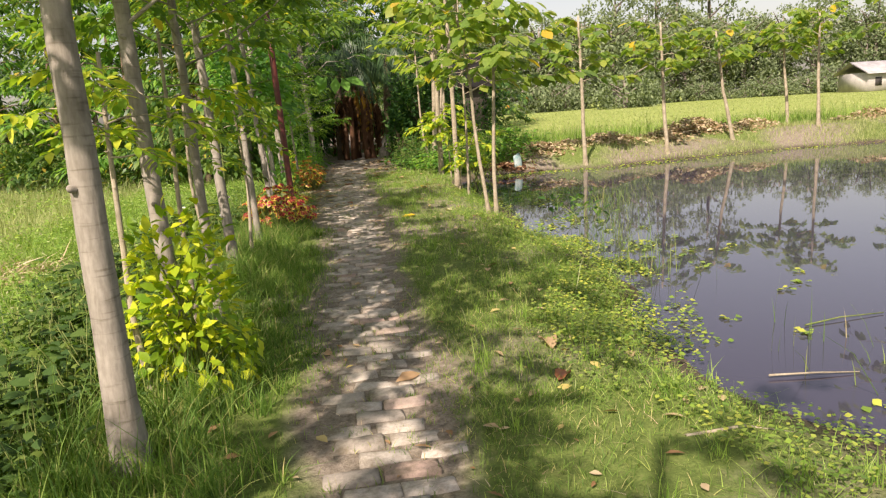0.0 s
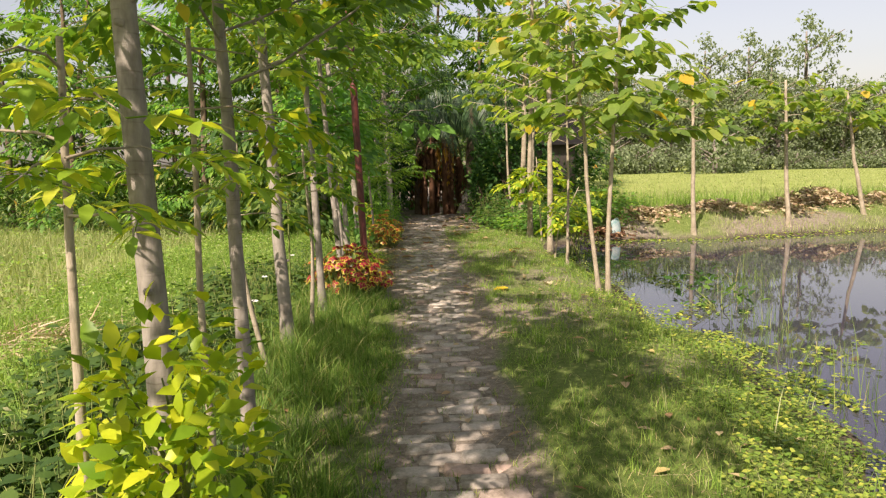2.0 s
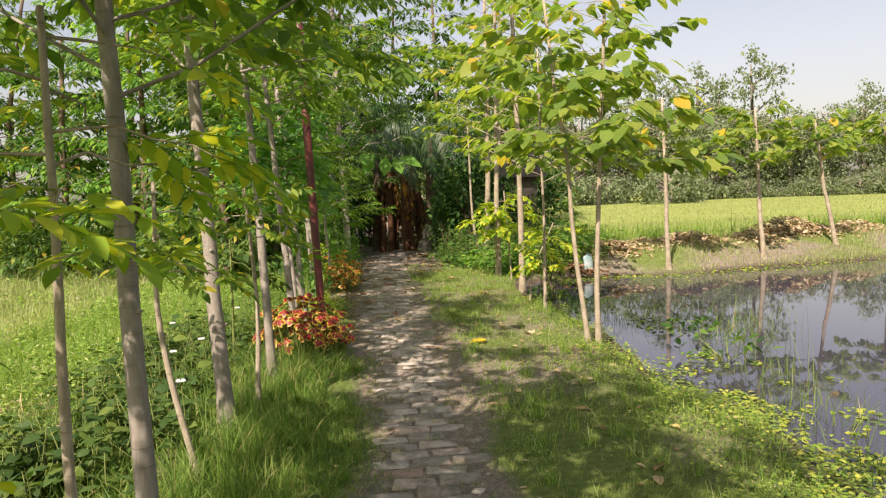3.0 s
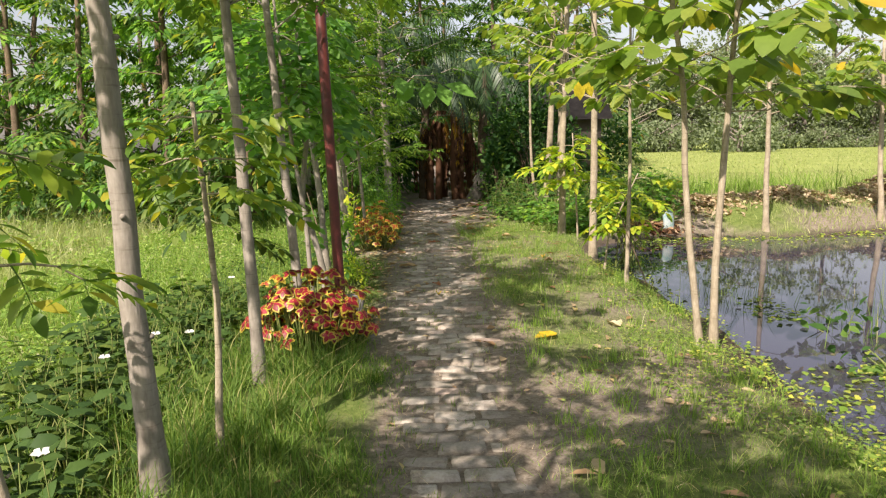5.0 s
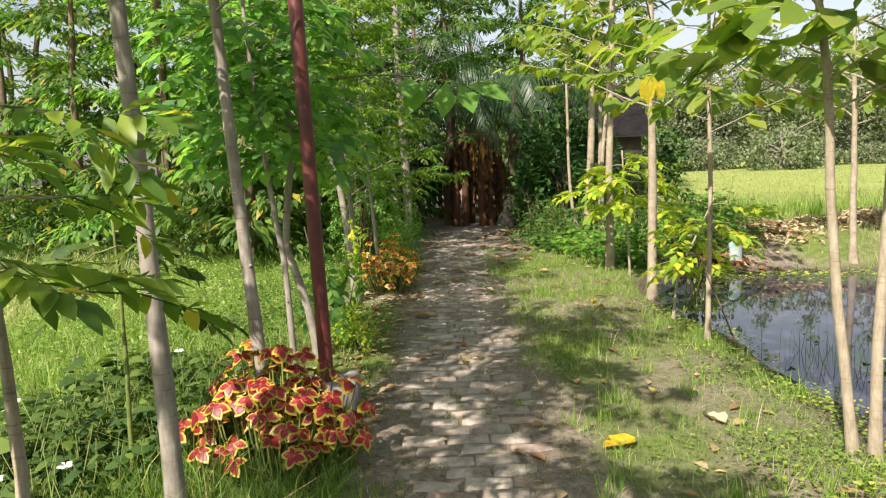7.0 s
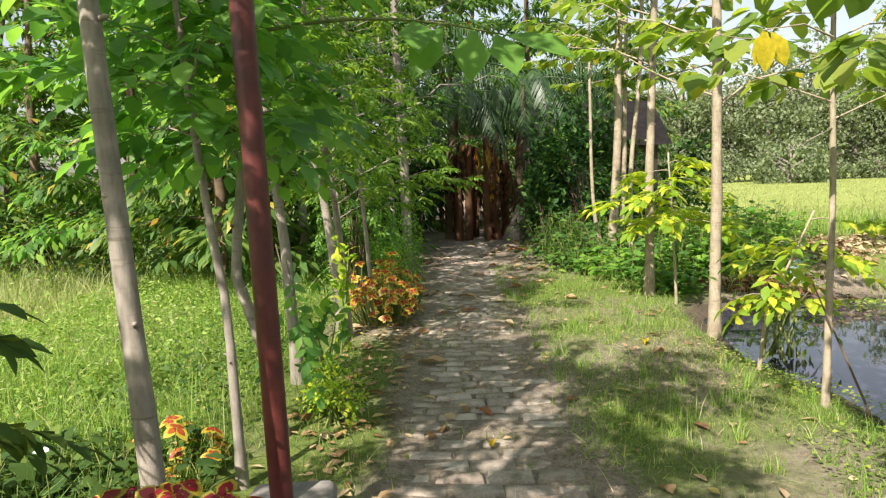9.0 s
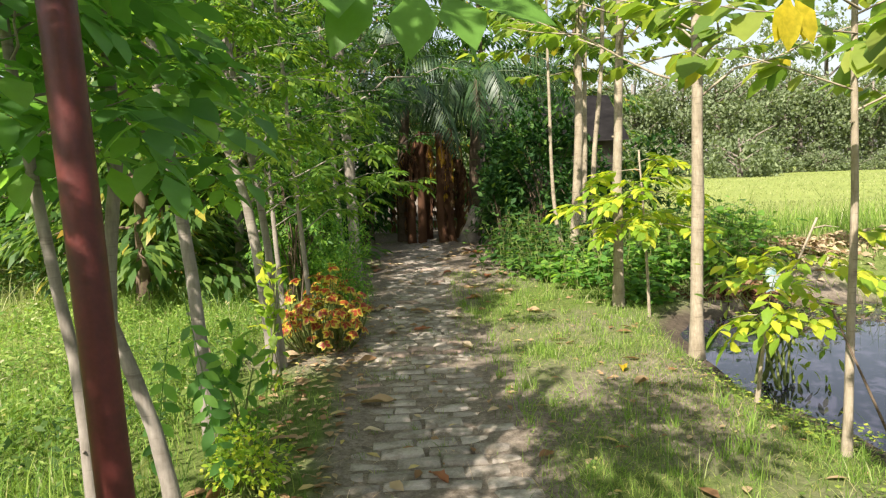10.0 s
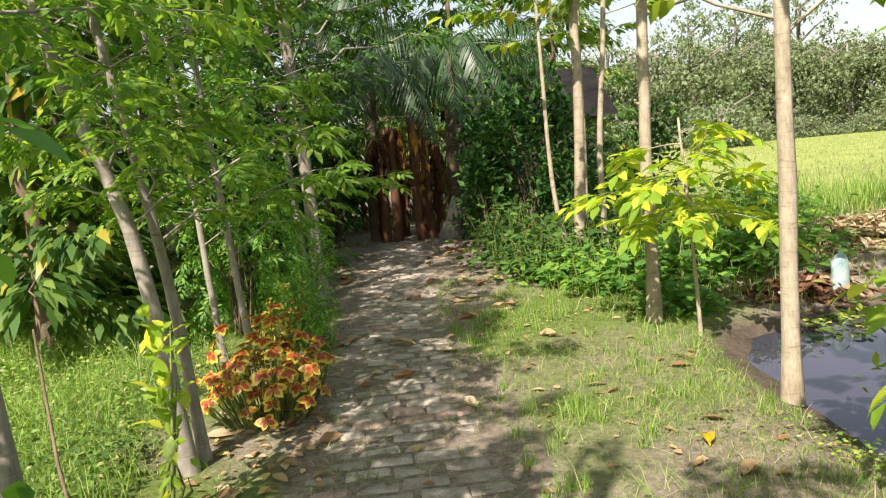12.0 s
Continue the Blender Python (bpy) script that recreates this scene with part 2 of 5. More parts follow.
def ground_material():
    m, t, out = material("soil and turf")
    at = t.nodes.new("ShaderNodeAttribute")
    at.attribute_name = "zone"                      # red: turf, green: mud, blue: paddy
    sep = t.nodes.new("ShaderNodeSeparateColor")
    t.links.new(at.outputs["Color"], sep.inputs[0])
    n1, n2, n3 = noise_tex(t, 1.7, 6, 0.65), noise_tex(t, 14, 6, 0.7), noise_tex(t, 90, 3, 0.6)
    crumb = noise_tex(t, 38, 5, 0.75)
    soil = ramp(t, n2, [(0.3, (0.17, 0.142, 0.105)), (0.52, (0.275, 0.235, 0.18)), (0.75, (0.38, 0.33, 0.26))])
    soil = mixc(t, 0.75, soil, ramp(t, crumb, [(0.34, (0.42, 0.39, 0.36)), (0.48, (0.88, 0.87, 0.85)), (0.66, (1.15, 1.13, 1.1))]), "MULTIPLY")
    turf = ramp(t, n2, [(0.3, (0.08, 0.12, 0.028)), (0.55, (0.15, 0.20, 0.05)), (0.8, (0.25, 0.25, 0.10))])
    mud = ramp(t, n2, [(0.3, (0.055, 0.045, 0.032)), (0.7, (0.15, 0.12, 0.085))])
    paddy = ramp(t, noise_tex(t, 0.5, 6, 0.7), [(0.3, (0.23, 0.29, 0.07)), (0.7, (0.31, 0.36, 0.10))])
    add = t.nodes.new("ShaderNodeMath")
    add.operation = "MULTIPLY_ADD"
    t.links.new(n1, add.inputs[0])
    add.inputs[1].default_value = 0.9
    add.inputs[2].default_value = -0.45
    s = t.nodes.new("ShaderNodeMath")
    t.links.new(add.outputs[0], s.inputs[0])
    t.links.new(sep.outputs[0], s.inputs[1])
    c = mixc(t, ramp(t, s.outputs[0], [(0.3, (0, 0, 0)), (0.7, (1, 1, 1))]), soil, turf)
    c = mixc(t, sep.outputs[1], c, mud)
    c = mixc(t, sep.outputs[2], c, paddy)
    c = mixc(t, 0.45, c, ramp(t, n3, [(0.3, (0.5, 0.5, 0.48)), (0.65, (1, 1, 1))]), "MULTIPLY")
    finish(t, out, c, 0.95, crumb, 0.9, 0.02, 0.1)
    return m


def water_material():
    m, t, out = material("still pond water")
    n = noise_tex(t, 2.2, 3, 0.5)
    b = finish(t, out, (0.042, 0.039, 0.056), 0.02, n, 0.03, 0.02, 0.5)
    b.inputs["IOR"].default_value = 1.33
    return m


BRICK, GROUND, WATER = brick_material(), ground_material(), water_material()

# ---- mesh tools ----
rng = np.random.default_rng(7)


def mesh_from(name, verts, faces, mat, smooth=False):
    """A mesh from an (n, 3) array and a list of face index arrays (each (m, 3) or (m, 4))."""
    me = bpy.data.meshes.new(name)
    verts = np.asarray(verts, np.float32)
    faces = [np.asarray(f, np.int32) for f in faces if len(f)]
    loops = np.concatenate([f.ravel() for f in faces])
    sizes = np.concatenate([np.full(len(f), f.shape[1], np.int32) for f in faces])
    me.vertices.add(len(verts))
    me.vertices.foreach_set("co", verts.ravel())
    me.loops.add(len(loops))
    me.loops.foreach_set("vertex_index", loops)
    me.polygons.add(len(sizes))
    me.polygons.foreach_set("loop_start", np.concatenate([[0], np.cumsum(sizes)[:-1]]).astype(np.int32))
    me.update(calc_edges=True)
    if smooth:
        me.polygons.foreach_set("use_smooth", np.ones(len(sizes), bool))
    for one in (mat if isinstance(mat, (list, tuple)) else [mat]):
        me.materials.append(one)
    return me


class Build:
    """Gathers pieces of geometry for one mesh."""

    def __init__(self):
        self.v, self.f3, self.f4, self.n = [], [], [], 0

    def add(self, verts, f3=(), f4=()):
        if len(f3):
            self.f3.append(np.asarray(f3) + self.n)
        if len(f4):
            self.f4.append(np.asarray(f4) + self.n)
        self.v.append(np.asarray(verts, float).reshape(-1, 3))
        self.n += len(self.v[-1])

    def tube(self, pts, radii, sides=8, wobble=0.0):
        pts, radii = np.asarray(pts, float), np.asarray(radii, float)
        d = np.gradient(pts, axis=0)
        d /= np.linalg.norm(d, axis=1)[:, None] + 1e-9
        ref = np.where(np.abs(d[:, 2:3]) > 0.9, [[1.0, 0, 0]], [[0, 0, 1.0]])
        u = np.cross(d, ref)
        u /= np.linalg.norm(u, axis=1)[:, None] + 1e-9
        w = np.cross(d, u)
        ang = np.arange(sides) * 2 * np.pi / sides
        r = radii[:, None] * (1 + wobble * rng.normal(size=(len(pts), sides)))
        v = pts[:, None] + r[..., None] * (np.cos(ang)[None, :, None] * u[:, None] + np.sin(ang)[None, :, None] * w[:, None])
        k, s = np.meshgrid(np.arange(len(pts) - 1), np.arange(sides), indexing="ij")
        s2 = (s + 1) % sides
        quads = np.stack([k * sides + s, k * sides + s2, (k + 1) * sides + s2, (k + 1) * sides + s], -1).reshape(-1, 4)
        tip = len(pts) * sides
        cap = [[(len(pts) - 1) * sides + j, (len(pts) - 1) * sides + (j + 1) % sides, tip] for j in range(sides)]
        self.add(np.concatenate([v.reshape(-1, 3), pts[-1:]]), cap, quads)

    def leaves(self, P, D, U, L, W, droop=0.25, fold=0.25, full=True, peak=0.42):
        """Leaves at P along D with upper side U, of length L and width W."""
        P, D, U = (np.asarray(q, float).reshape(-1, 3) for q in (P, D, U))
        n = len(P)
        if not n:
            return
        L, W = np.broadcast_to(L, n)[:, None, None], np.broadcast_to(W, n)[:, None, None]
        D = D / (np.linalg.norm(D, axis=1)[:, None] + 1e-9)
        S = np.cross(D, U)
        S /= np.linalg.norm(S, axis=1)[:, None] + 1e-9
        U = np.cross(S, D)
        if full == "mid":
            s = np.array([0, peak, peak, 0.75, 0.75, 1.0])
            b = np.array([0, -0.5, 0.5, -0.34, 0.34, 0])
            f3, f4 = np.array([[0, 2, 1], [3, 4, 5]]), np.array([[1, 2, 4, 3]])
        elif full:
            s = np.array([0, peak, peak, peak, 0.74, 0.74, 0.74, 1.0])
            b = np.array([0, -0.5, 0, 0.5, -0.36, 0, 0.36, 0])
            f3 = np.array([[0, 2, 1], [0, 3, 2], [4, 5, 7], [5, 6, 7]])
            f4 = np.array([[1, 2, 5, 4], [2, 3, 6, 5]])
        else:
            s = np.array([0, 0.45, 0.45, 1.0])
            b = np.array([0, -0.5, 0.5, 0])
            f3, f4 = np.array([[0, 2, 1], [1, 2, 3]]), np.zeros((0, 4), int)
        h = (np.abs(b) * fold)[None, :, None] * W - (droop * s ** 2)[None, :, None] * L
        v = P[:, None] + D[:, None] * (s[None, :, None] * L) + S[:, None] * (b[None, :, None] * W) + U[:, None] * h
        off = (np.arange(n) * len(s))[:, None, None]
        self.add(v.reshape(-1, 3), (f3[None] + off).reshape(-1, 3), (f4[None] + off).reshape(-1, 4) if len(f4) else ())

    def blades(self, P, H, W, lean=0.35):
        """Grass blades rooted at P."""
        n = len(P)
        az = rng.uniform(0, 2 * np.pi, n)
        side = np.stack([np.cos(az), np.sin(az), 0 * az], 1)
        az2 = rng.uniform(0, 2 * np.pi, n)
        out = np.stack([np.cos(az2), np.sin(az2), 0 * az2], 1) * (np.abs(rng.normal(0, lean, n)) * H)[:, None]
        up = np.stack([0 * az, 0 * az, np.asarray(H) * rng.uniform(0.75, 1.0, n)], 1)
        w = side * (np.asarray(W) / 2 * np.ones(n))[:, None]
        v = np.stack([P - w, P + w, P + up * 0.6 + out * 0.4 - w * 0.7, P + up * 0.6 + out * 0.4 + w * 0.7, P + up + out], 1)
        off = (np.arange(n) * 5)[:, None]
        self.add(v.reshape(-1, 3), np.array([[2, 3, 4]]) + off, np.array([[0, 1, 3, 2]]) + off)

    def box(self, lo, hi, bevel=0.0):
        (x0, y0, z0), (x1, y1, z1) = lo, hi
        b = bevel
        ring = lambda z, i: [(x0 + i, y0 + i, z), (x1 - i, y0 + i, z), (x1 - i, y1 - i, z), (x0 + i, y1 - i, z)]
        levels = [ring(z0, 0), ring(z1 - b, 0), ring(z1, b)] if b else [ring(z0, 0), ring(z1, 0)]
        v = sum(levels, [])
        f = [[3, 2, 1, 0]]
        for k in range(len(levels) - 1):
            for j in range(4):
                f.append([k * 4 + j, k * 4 + (j + 1) % 4, k * 4 + 4 + (j + 1) % 4, k * 4 + 4 + j])
        top = len(v) - 4
        f.append([top, top + 1, top + 2, top + 3])
        self.add(v, (), f)

    def mesh(self, name, mat, smooth=False):
        return mesh_from(name, np.concatenate(self.v), [np.concatenate(f) for f in (self.f3, self.f4) if f], mat, smooth)


def part(name, build, mat, parent=None, label="", smooth=False):
    ob = new(name, build.mesh(name, mat, smooth) if isinstance(build, Build) else build)
    if parent is not None:
        ob.parent = parent
    if label:
        ob["label"] = label
    return ob


def unit(v):
    v = np.asarray(v, float)
    return v / (np.linalg.norm(v, axis=-1, keepdims=True) + 1e-9)


def compound(b, O, D, U, n, length, leaflet, width, droop=0.3, full=True, stalks=None):
    """Pinnate leaves: pairs of leaflets along a drooping stalk from each O."""
    O, D, U = (np.asarray(q, float).reshape(-1, 3) for q in (O, D, U))
    D = unit(D)
    S = unit(np.cross(D, U))
    U = np.cross(S, D)
    m = len(O)
    length = np.broadcast_to(length, m)
    for j in range(n):
        s = 0.22 + 0.78 * (j + 0.5) / n
        at = O + D * (s * length)[:, None] - np.array([0, 0, 1.0]) * (droop * s * s * length)[:, None]
        for sg in (-1, 1):
            dirs = D * 0.55 + S * sg * 0.9 + rng.normal(0, 0.16, (m, 3)) - np.array([0, 0, 0.25])
            size = leaflet * rng.uniform(0.75, 1.15, m) * (1.0 - 0.25 * abs(s - 0.6))
            b.leaves(at, dirs, U + rng.normal(0, 0.22, (m, 3)), size, size * width, 0.25, 0.22, full)
    end = O + D * length[:, None] - np.array([0, 0, 1.0]) * (droop * length)[:, None]
    b.leaves(end, D - np.array([0, 0, 0.5]), U, leaflet, leaflet * width, 0.2, 0.2, full)
    if stalks is not None:
        for o, d, l in zip(O, D, length):
            stalks.tube([o, o + d * l * 0.5 - np.array([0, 0, droop * 0.25 * l]), o + d * l - np.array([0, 0, droop * l])], [0.003, 0.0025, 0.001], 3)


def interp_line(line, z):
    """Points of a trunk's polyline [(x, y, z), ...] at heights z."""
    line = np.asarray(line, float)
    return np.stack([np.interp(z, line[:, 2], line[:, k]) for k in range(3)], -1)


def trunk_tube(b, line, r0, r1, steps=14, sides=12, flare=1.35):
    line = np.asarray(line, float)
    z = np.linspace(line[0, 2], line[-1, 2], steps)
    pts = interp_line(line, z)
    s = np.linspace(0, 1, steps)
    pts[:, :2] += (np.cumsum(rng.normal(0, r0 * 0.12, (steps, 2)), 0)) * np.minimum(s * 4, 1)[:, None]
    r = r0 + (r1 - r0) * s
    height = z - z[0]
    r = r * (1 + (flare - 1) * np.exp(-height / 0.09))
    b.tube(pts, r, sides, 0.035)
    return pts


def knots(b, line, r0, count):
    """Small branch scars on a trunk."""
    for z in rng.uniform(0.5, min(line[-1][2] - 0.3, 3.2), count):
        p = interp_line(line, np.array([z]))[0]
        az = rng.uniform(0, 2 * np.pi)
        d = np.array([math.cos(az), math.sin(az), 0.25])
        b.tube([p + d * r0 * 0.6, p + d * (r0 * 1.0 + 0.004), p + d * (r0 + 0.014)], [r0 * 0.32, r0 * 0.28, r0 * 0.12], 6)


def tree(name, label, line, r0, r1, mat, leaf, crown, category="tree", group="", sides=12, scars=5):
    """A tree: trunk, limbs and crown. crown: dict(z, reach, rise, n, style, size, per, full)."""
    root = new(name)
    root.location = line[0]
    base = np.array(line[0], float)
    rel = [tuple(np.array(p, float) - base) for p in line]
    tb = Build()
    trunk_tube(tb, rel, r0, r1, sides=sides)
    if scars:
        knots(tb, rel, r0 * 0.85, scars)
    part("trunk", tb, mat, root, smooth=True)
    cb = Build()
    z0, z1 = crown["z"]
    n = crown["n"]
    for i in range(n):
        f = (i + rng.uniform(0, 1)) / n
        z = z0 + (z1 - z0) * f
        start = interp_line(rel, np.array([z]))[0]
        az = i * 2.4 + rng.uniform(-0.5, 0.5) if "az" not in crown else rng.uniform(*crown["az"])
        reach = crown["reach"] * rng.uniform(0.65, 1.1) * (1.0 - crown.get("taper", 0.45) * f)
        rise = crown["rise"] * rng.uniform(0.5, 1.3)
        d = np.array([math.cos(az), math.sin(az), 0])
        s = np.linspace(0, 1, 6)
        bend = crown.get("sag", 0.25)
        pts = start + d * (s * reach)[:, None] + np.array([0, 0, 1.0]) * (reach * (rise * s - bend * s * s))[:, None]
        pts[1:] += rng.normal(0, 0.025 * reach, (5, 3))
        lr = max(0.006, r0 * 0.22 * (1 - 0.5 * f))
        lb = Build()
        lb.tube(pts, lr * np.linspace(1, 0.25, 6), 5)
        branch = part("branch", lb, mat, root, smooth=True)
        m = max(2, int(crown["per"] * reach / crown["reach"]))
        t = rng.uniform(crown.get("bare", 0.3), 1.02, m)
        o = np.stack([np.interp(t, s, pts[:, k]) for k in range(3)], 1)
        side = rng.choice([-1, 1], m)
        spread = rng.uniform(0.3, 1.3, m) * side
        dirs = np.stack([np.cos(az + spread), np.sin(az + spread), rng.uniform(-0.35, 0.45, m)], 1)
        up = np.array([0, 0, 1.0]) + rng.normal(0, 0.25, (m, 3))
        size = crown["size"]
        if category == "sapling":
            for k in range(m):
                one = Build()
                compound(one, o[k:k + 1], dirs[k:k + 1], up[k:k + 1], crown.get("pairs", 4), size * rng.uniform(1.8, 2.6, 1), size, crown.get("width", 0.42), 0.3, True, one)
                part("leaf", one, leaf, branch)
        elif crown["style"] == "pinnate":
            compound(cb, o, dirs, up, crown.get("pairs", 4), size * rng.uniform(1.8, 2.6, m), size, crown.get("width", 0.42), 0.3, crown.get("full", True), cb if crown.get("stalks") else None)
        else:
            o = o + dirs * rng.uniform(0.02, crown.get("puff", 0.12), m)[:, None]
            sz = size * rng.uniform(0.6, 1.25, m)
            cb.leaves(o, dirs - np.array([0, 0, crown.get("hang", 0.45)]), up, sz, sz * crown.get("width", 0.6), crown.get("droop", 0.22), crown.get("fold", 0.22), crown.get("full", True), crown.get("peak", 0.36))
    if category != "sapling":
        part("crown", cb, leaf, root)
    return tagged(root, label, category, group)


def bush(name, label, centre, size, count, leaf, leaf_len, width=0.5, stems=10, category="shrub", group="", full=True, style="simple", hang=0.2, shell=0.35, pairs=4, kind=""):
    """A shrub: stems from the ground and a loose, lumpy mass of leaves."""
    root = new(name)
    root.location = centre
    sx, sy, sz = size
    sb, cb = Build(), Build()
    lumps = rng.uniform(-1, 1, (9, 3)) * [0.62, 0.62, 0.36] + [0, 0, 0.55]
    lumps[:, 2] = np.clip(lumps[:, 2], 0.2, 0.82)
    rad = rng.uniform(0.28, 0.46, 9)
    for k in range(stems):
        l = lumps[k % 9]
        a0 = rng.normal(0, 0.08, 3) * [1, 1, 0]
        tip = (l + rng.normal(0, 0.1, 3)) * [sx, sy, sz]
        mid = tip * [0.35, 0.35, 0.6] + rng.normal(0, 0.02, 3)
        sb.tube([a0, mid, tip], [0.012, 0.008, 0.003], 5)
    pick = rng.integers(0, 9, count)
    d = unit(rng.normal(size=(count, 3)))
    rr = rad[pick] * rng.uniform(shell, 1.0, count) ** 0.6
    p = (lumps[pick] + d * rr[:, None]) * [sx, sy, sz]
    p[:, 2] = np.maximum(p[:, 2], 0.03)
    out = unit(p - np.array([0, 0, sz * 0.4])) * 0.8 + rng.normal(0, 0.5, (count, 3)) - [0, 0, hang]
    up = np.array([0, 0, 1.0]) + d * 0.5 + rng.normal(0, 0.25, (count, 3))
    if style == "pinnate":
        compound(cb, p, out, up, pairs, leaf_len * 2.2, leaf_len, width, 0.3, full)
    else:
        L = leaf_len * rng.uniform(0.6, 1.25, count)
        cb.leaves(p, out, up, L, L * width, 0.22, 0.22, full)
    tagged(part("stem", sb, STEM_GREEN if sz < 1.4 else BARK_BROWN, root), kind="stuff")
    part("foliage", cb, leaf, root)
    return tagged(root, label, category, group, kind)

# ---- the lie of the land ----
POND_Z = -0.12
SHORE_Y = [-30, -6, 0, 2, 2.8, 3.5, 4.4, 5.5, 7.6, 9.2, 10.3, 11.5, 13.4, 14.8, 15.7, 16.3]
SHORE_X = [9, 4.6, 3.0, 2.45, 2.25, 1.98, 2.05, 2.42, 2.46, 2.25, 2.48, 2.62, 2.60, 2.50, 2.62, 2.95]
FAR_X = [2.6, 3.0, 3.7, 4.4, 5.5, 6.5, 8.4, 12, 16, 30, 60]
FAR_Y = [16.1, 16.3, 16.5, 16.7, 16.6, 16.5, 16.9, 17.6, 17.3, 19, 22]


def inside_pond(x, y):
    """About the distance from the water's edge, in metres; positive in the pond."""
    near = x - np.interp(y, SHORE_Y, SHORE_X)
    far = np.interp(x, FAR_X, FAR_Y) - y
    d = np.minimum(near, far)
    return np.minimum(d, np.minimum(44 - x, y + 24))


def waves(x, y, s, seed):
    """Cheap smooth noise, about -1 to 1."""
    r = np.random.default_rng(seed)
    v = 0 * x
    for k in range(7):
        a = r.uniform(0, 2 * np.pi)
        f = s * r.uniform(0.6, 1.9)
        v = v + np.sin((x * math.cos(a) + y * math.sin(a)) * f + r.uniform(0, 6.28)) / 3.2
    return v


def path_mid(y):
    return np.interp(y, [0, 3, 8, 12, 15, 20, 27], [0.14, 0.10, 0.12, 0.12, 0.10, 0.25, 0.65])


def height(x, y):
    x, y = np.asarray(x, float), np.asarray(y, float)
    d = inside_pond(x, y) + 0.12 * waves(x, y, 2.3, 5)
    off = np.abs(x - path_mid(y))
    h = 0.012 * waves(x, y, 1.1, 1) + 0.008 * waves(x, y, 5.0, 2) + 0.004 * waves(x, y, 17.0, 3)
    h = h + 0.018 * np.clip((off - 0.26) / 0.35, 0, 1) - 0.002
    bank = np.clip((d + 0.55) / 0.55, 0, 1)
    h = h - 0.125 * bank ** 1.3 - np.clip(d, 0, 2.2) * 0.35
    far = np.clip((y - np.interp(x, FAR_X, FAR_Y) - 0.2) / 1.8, 0, 1) * np.clip((x - 3.2) / 1.2, 0, 1)
    h = h + 0.36 * far * far * (3 - 2 * far)
    rise = np.clip((y - 22) / 45, 0, 1) * np.clip((x - 4) / 6, 0, 1)
    h = h + 0.45 * rise
    left = np.clip((-1.9 - x) / 1.2, 0, 1)
    return h - 0.06 * left


def axis(stops):
    """Coordinates with a step that changes along the way: [(from, step), ..., end]."""
    out = []
    for (a0, step), nxt in zip(stops[:-1], stops[1:]):
        b0 = nxt[0] if isinstance(nxt, tuple) else nxt
        out += list(np.arange(a0, b0 - step * 0.3, step))
    return np.array(out + [stops[-1]])


gx = axis([(-900, 150), (-150, 22), (-40, 4), (-12, 0.8), (-4, 0.16), (-1.6, 0.055), (3.6, 0.14), (7, 0.5), (20, 2.5), (60, 12), (150, 150), 900])
gy = axis([(-900, 150), (-150, 20), (-30, 2.5), (-2, 0.4), (1.2, 0.06), (17, 0.11), (24, 0.3), (32, 1.5), (60, 5), (110, 30), (230, 130), 900])
X, Y = np.meshgrid(gx, gy)
Z = height(X, Y)
nx, ny = len(gx), len(gy)
i, j = np.meshgrid(np.arange(ny - 1), np.arange(nx - 1), indexing="ij")
quads = np.stack([i * nx + j, i * nx + j + 1, (i + 1) * nx + j + 1, (i + 1) * nx + j], -1).reshape(-1, 4)
ground_mesh = mesh_from("ground", np.stack([X, Y, Z], -1).reshape(-1, 3), [quads], GROUND, True)
off = X - path_mid(Y)
d = inside_pond(X, Y)
turf = np.clip((np.abs(off - 0.06) - np.where(Y < 9.5, 0.26, 0.44)) / 0.3, 0, 1) * 0.75 + 0.25 * waves(X, Y, 1.6, 8)
turf = np.where((off > 0) & (Y > 5.5), turf - 0.26 * np.clip((Y - 5.5) / 2, 0, 1) + 0.35 * waves(X, Y, 1.3, 9), turf)
turf = np.where(Y > 18, turf - 0.5 * np.clip((Y - 18) / 4, 0, 1) * (np.abs(off) < 2.2), turf)
mud = np.clip((d + 0.35) / 0.3, 0, 1)
paddy = np.clip((Y - np.interp(X, FAR_X, FAR_Y) - 2.2) / 0.8, 0, 1) * np.clip((X - 3.2) / 1.0, 0, 1)
paddy = np.maximum(paddy, np.clip((-3.0 - X) / 1.0, 0, 1) * 0.6)
zone = np.stack([np.clip(turf, 0, 1), mud, paddy, 0 * mud + 1], -1).reshape(-1, 4)
layer = ground_mesh.attributes.new("zone", "FLOAT_COLOR", "POINT")
layer.data.foreach_set("color", zone.astype(np.float32).ravel())
ground = tagged(new("ground", ground_mesh), "bare brown soil and worn turf round a pond", "ground", kind="structure")

wb = Build()
wb.add([(1.2, -24, POND_Z), (46, -24, POND_Z), (46, 24, POND_Z), (1.2, 24, POND_Z)], (), [[0, 1, 2, 3]])
water = tagged(part("water", wb, WATER), "still grey-violet pond mirroring trees and sky", "pond", kind="structure")


def on_ground(x, y):
    return np.stack([x, y, height(x, y)], -1)


# ---- trees of the row on the meadow side ----


def row_tree(line, r, z, n=13, reach=1.7, top=6.0, label="slim pale-barked young tree beside the brick path", leaf=None, **kw):
    x, y, h = line[-1]
    line = list(line) + [(x - 0.12, y + 0.05, max(top, h + 0.5))]
    spec = dict(z=z, reach=reach, rise=0.55, n=n + 6, style="pinnate", size=0.125, per=20, pairs=4, bare=0.2, taper=0.2, full="mid")
    spec.update(kw)
    return tree("tree", label, line, r, r * 0.45, BARK_PALE, leaf or LEAF_PINNATE, spec, group="row of young trees by the path")


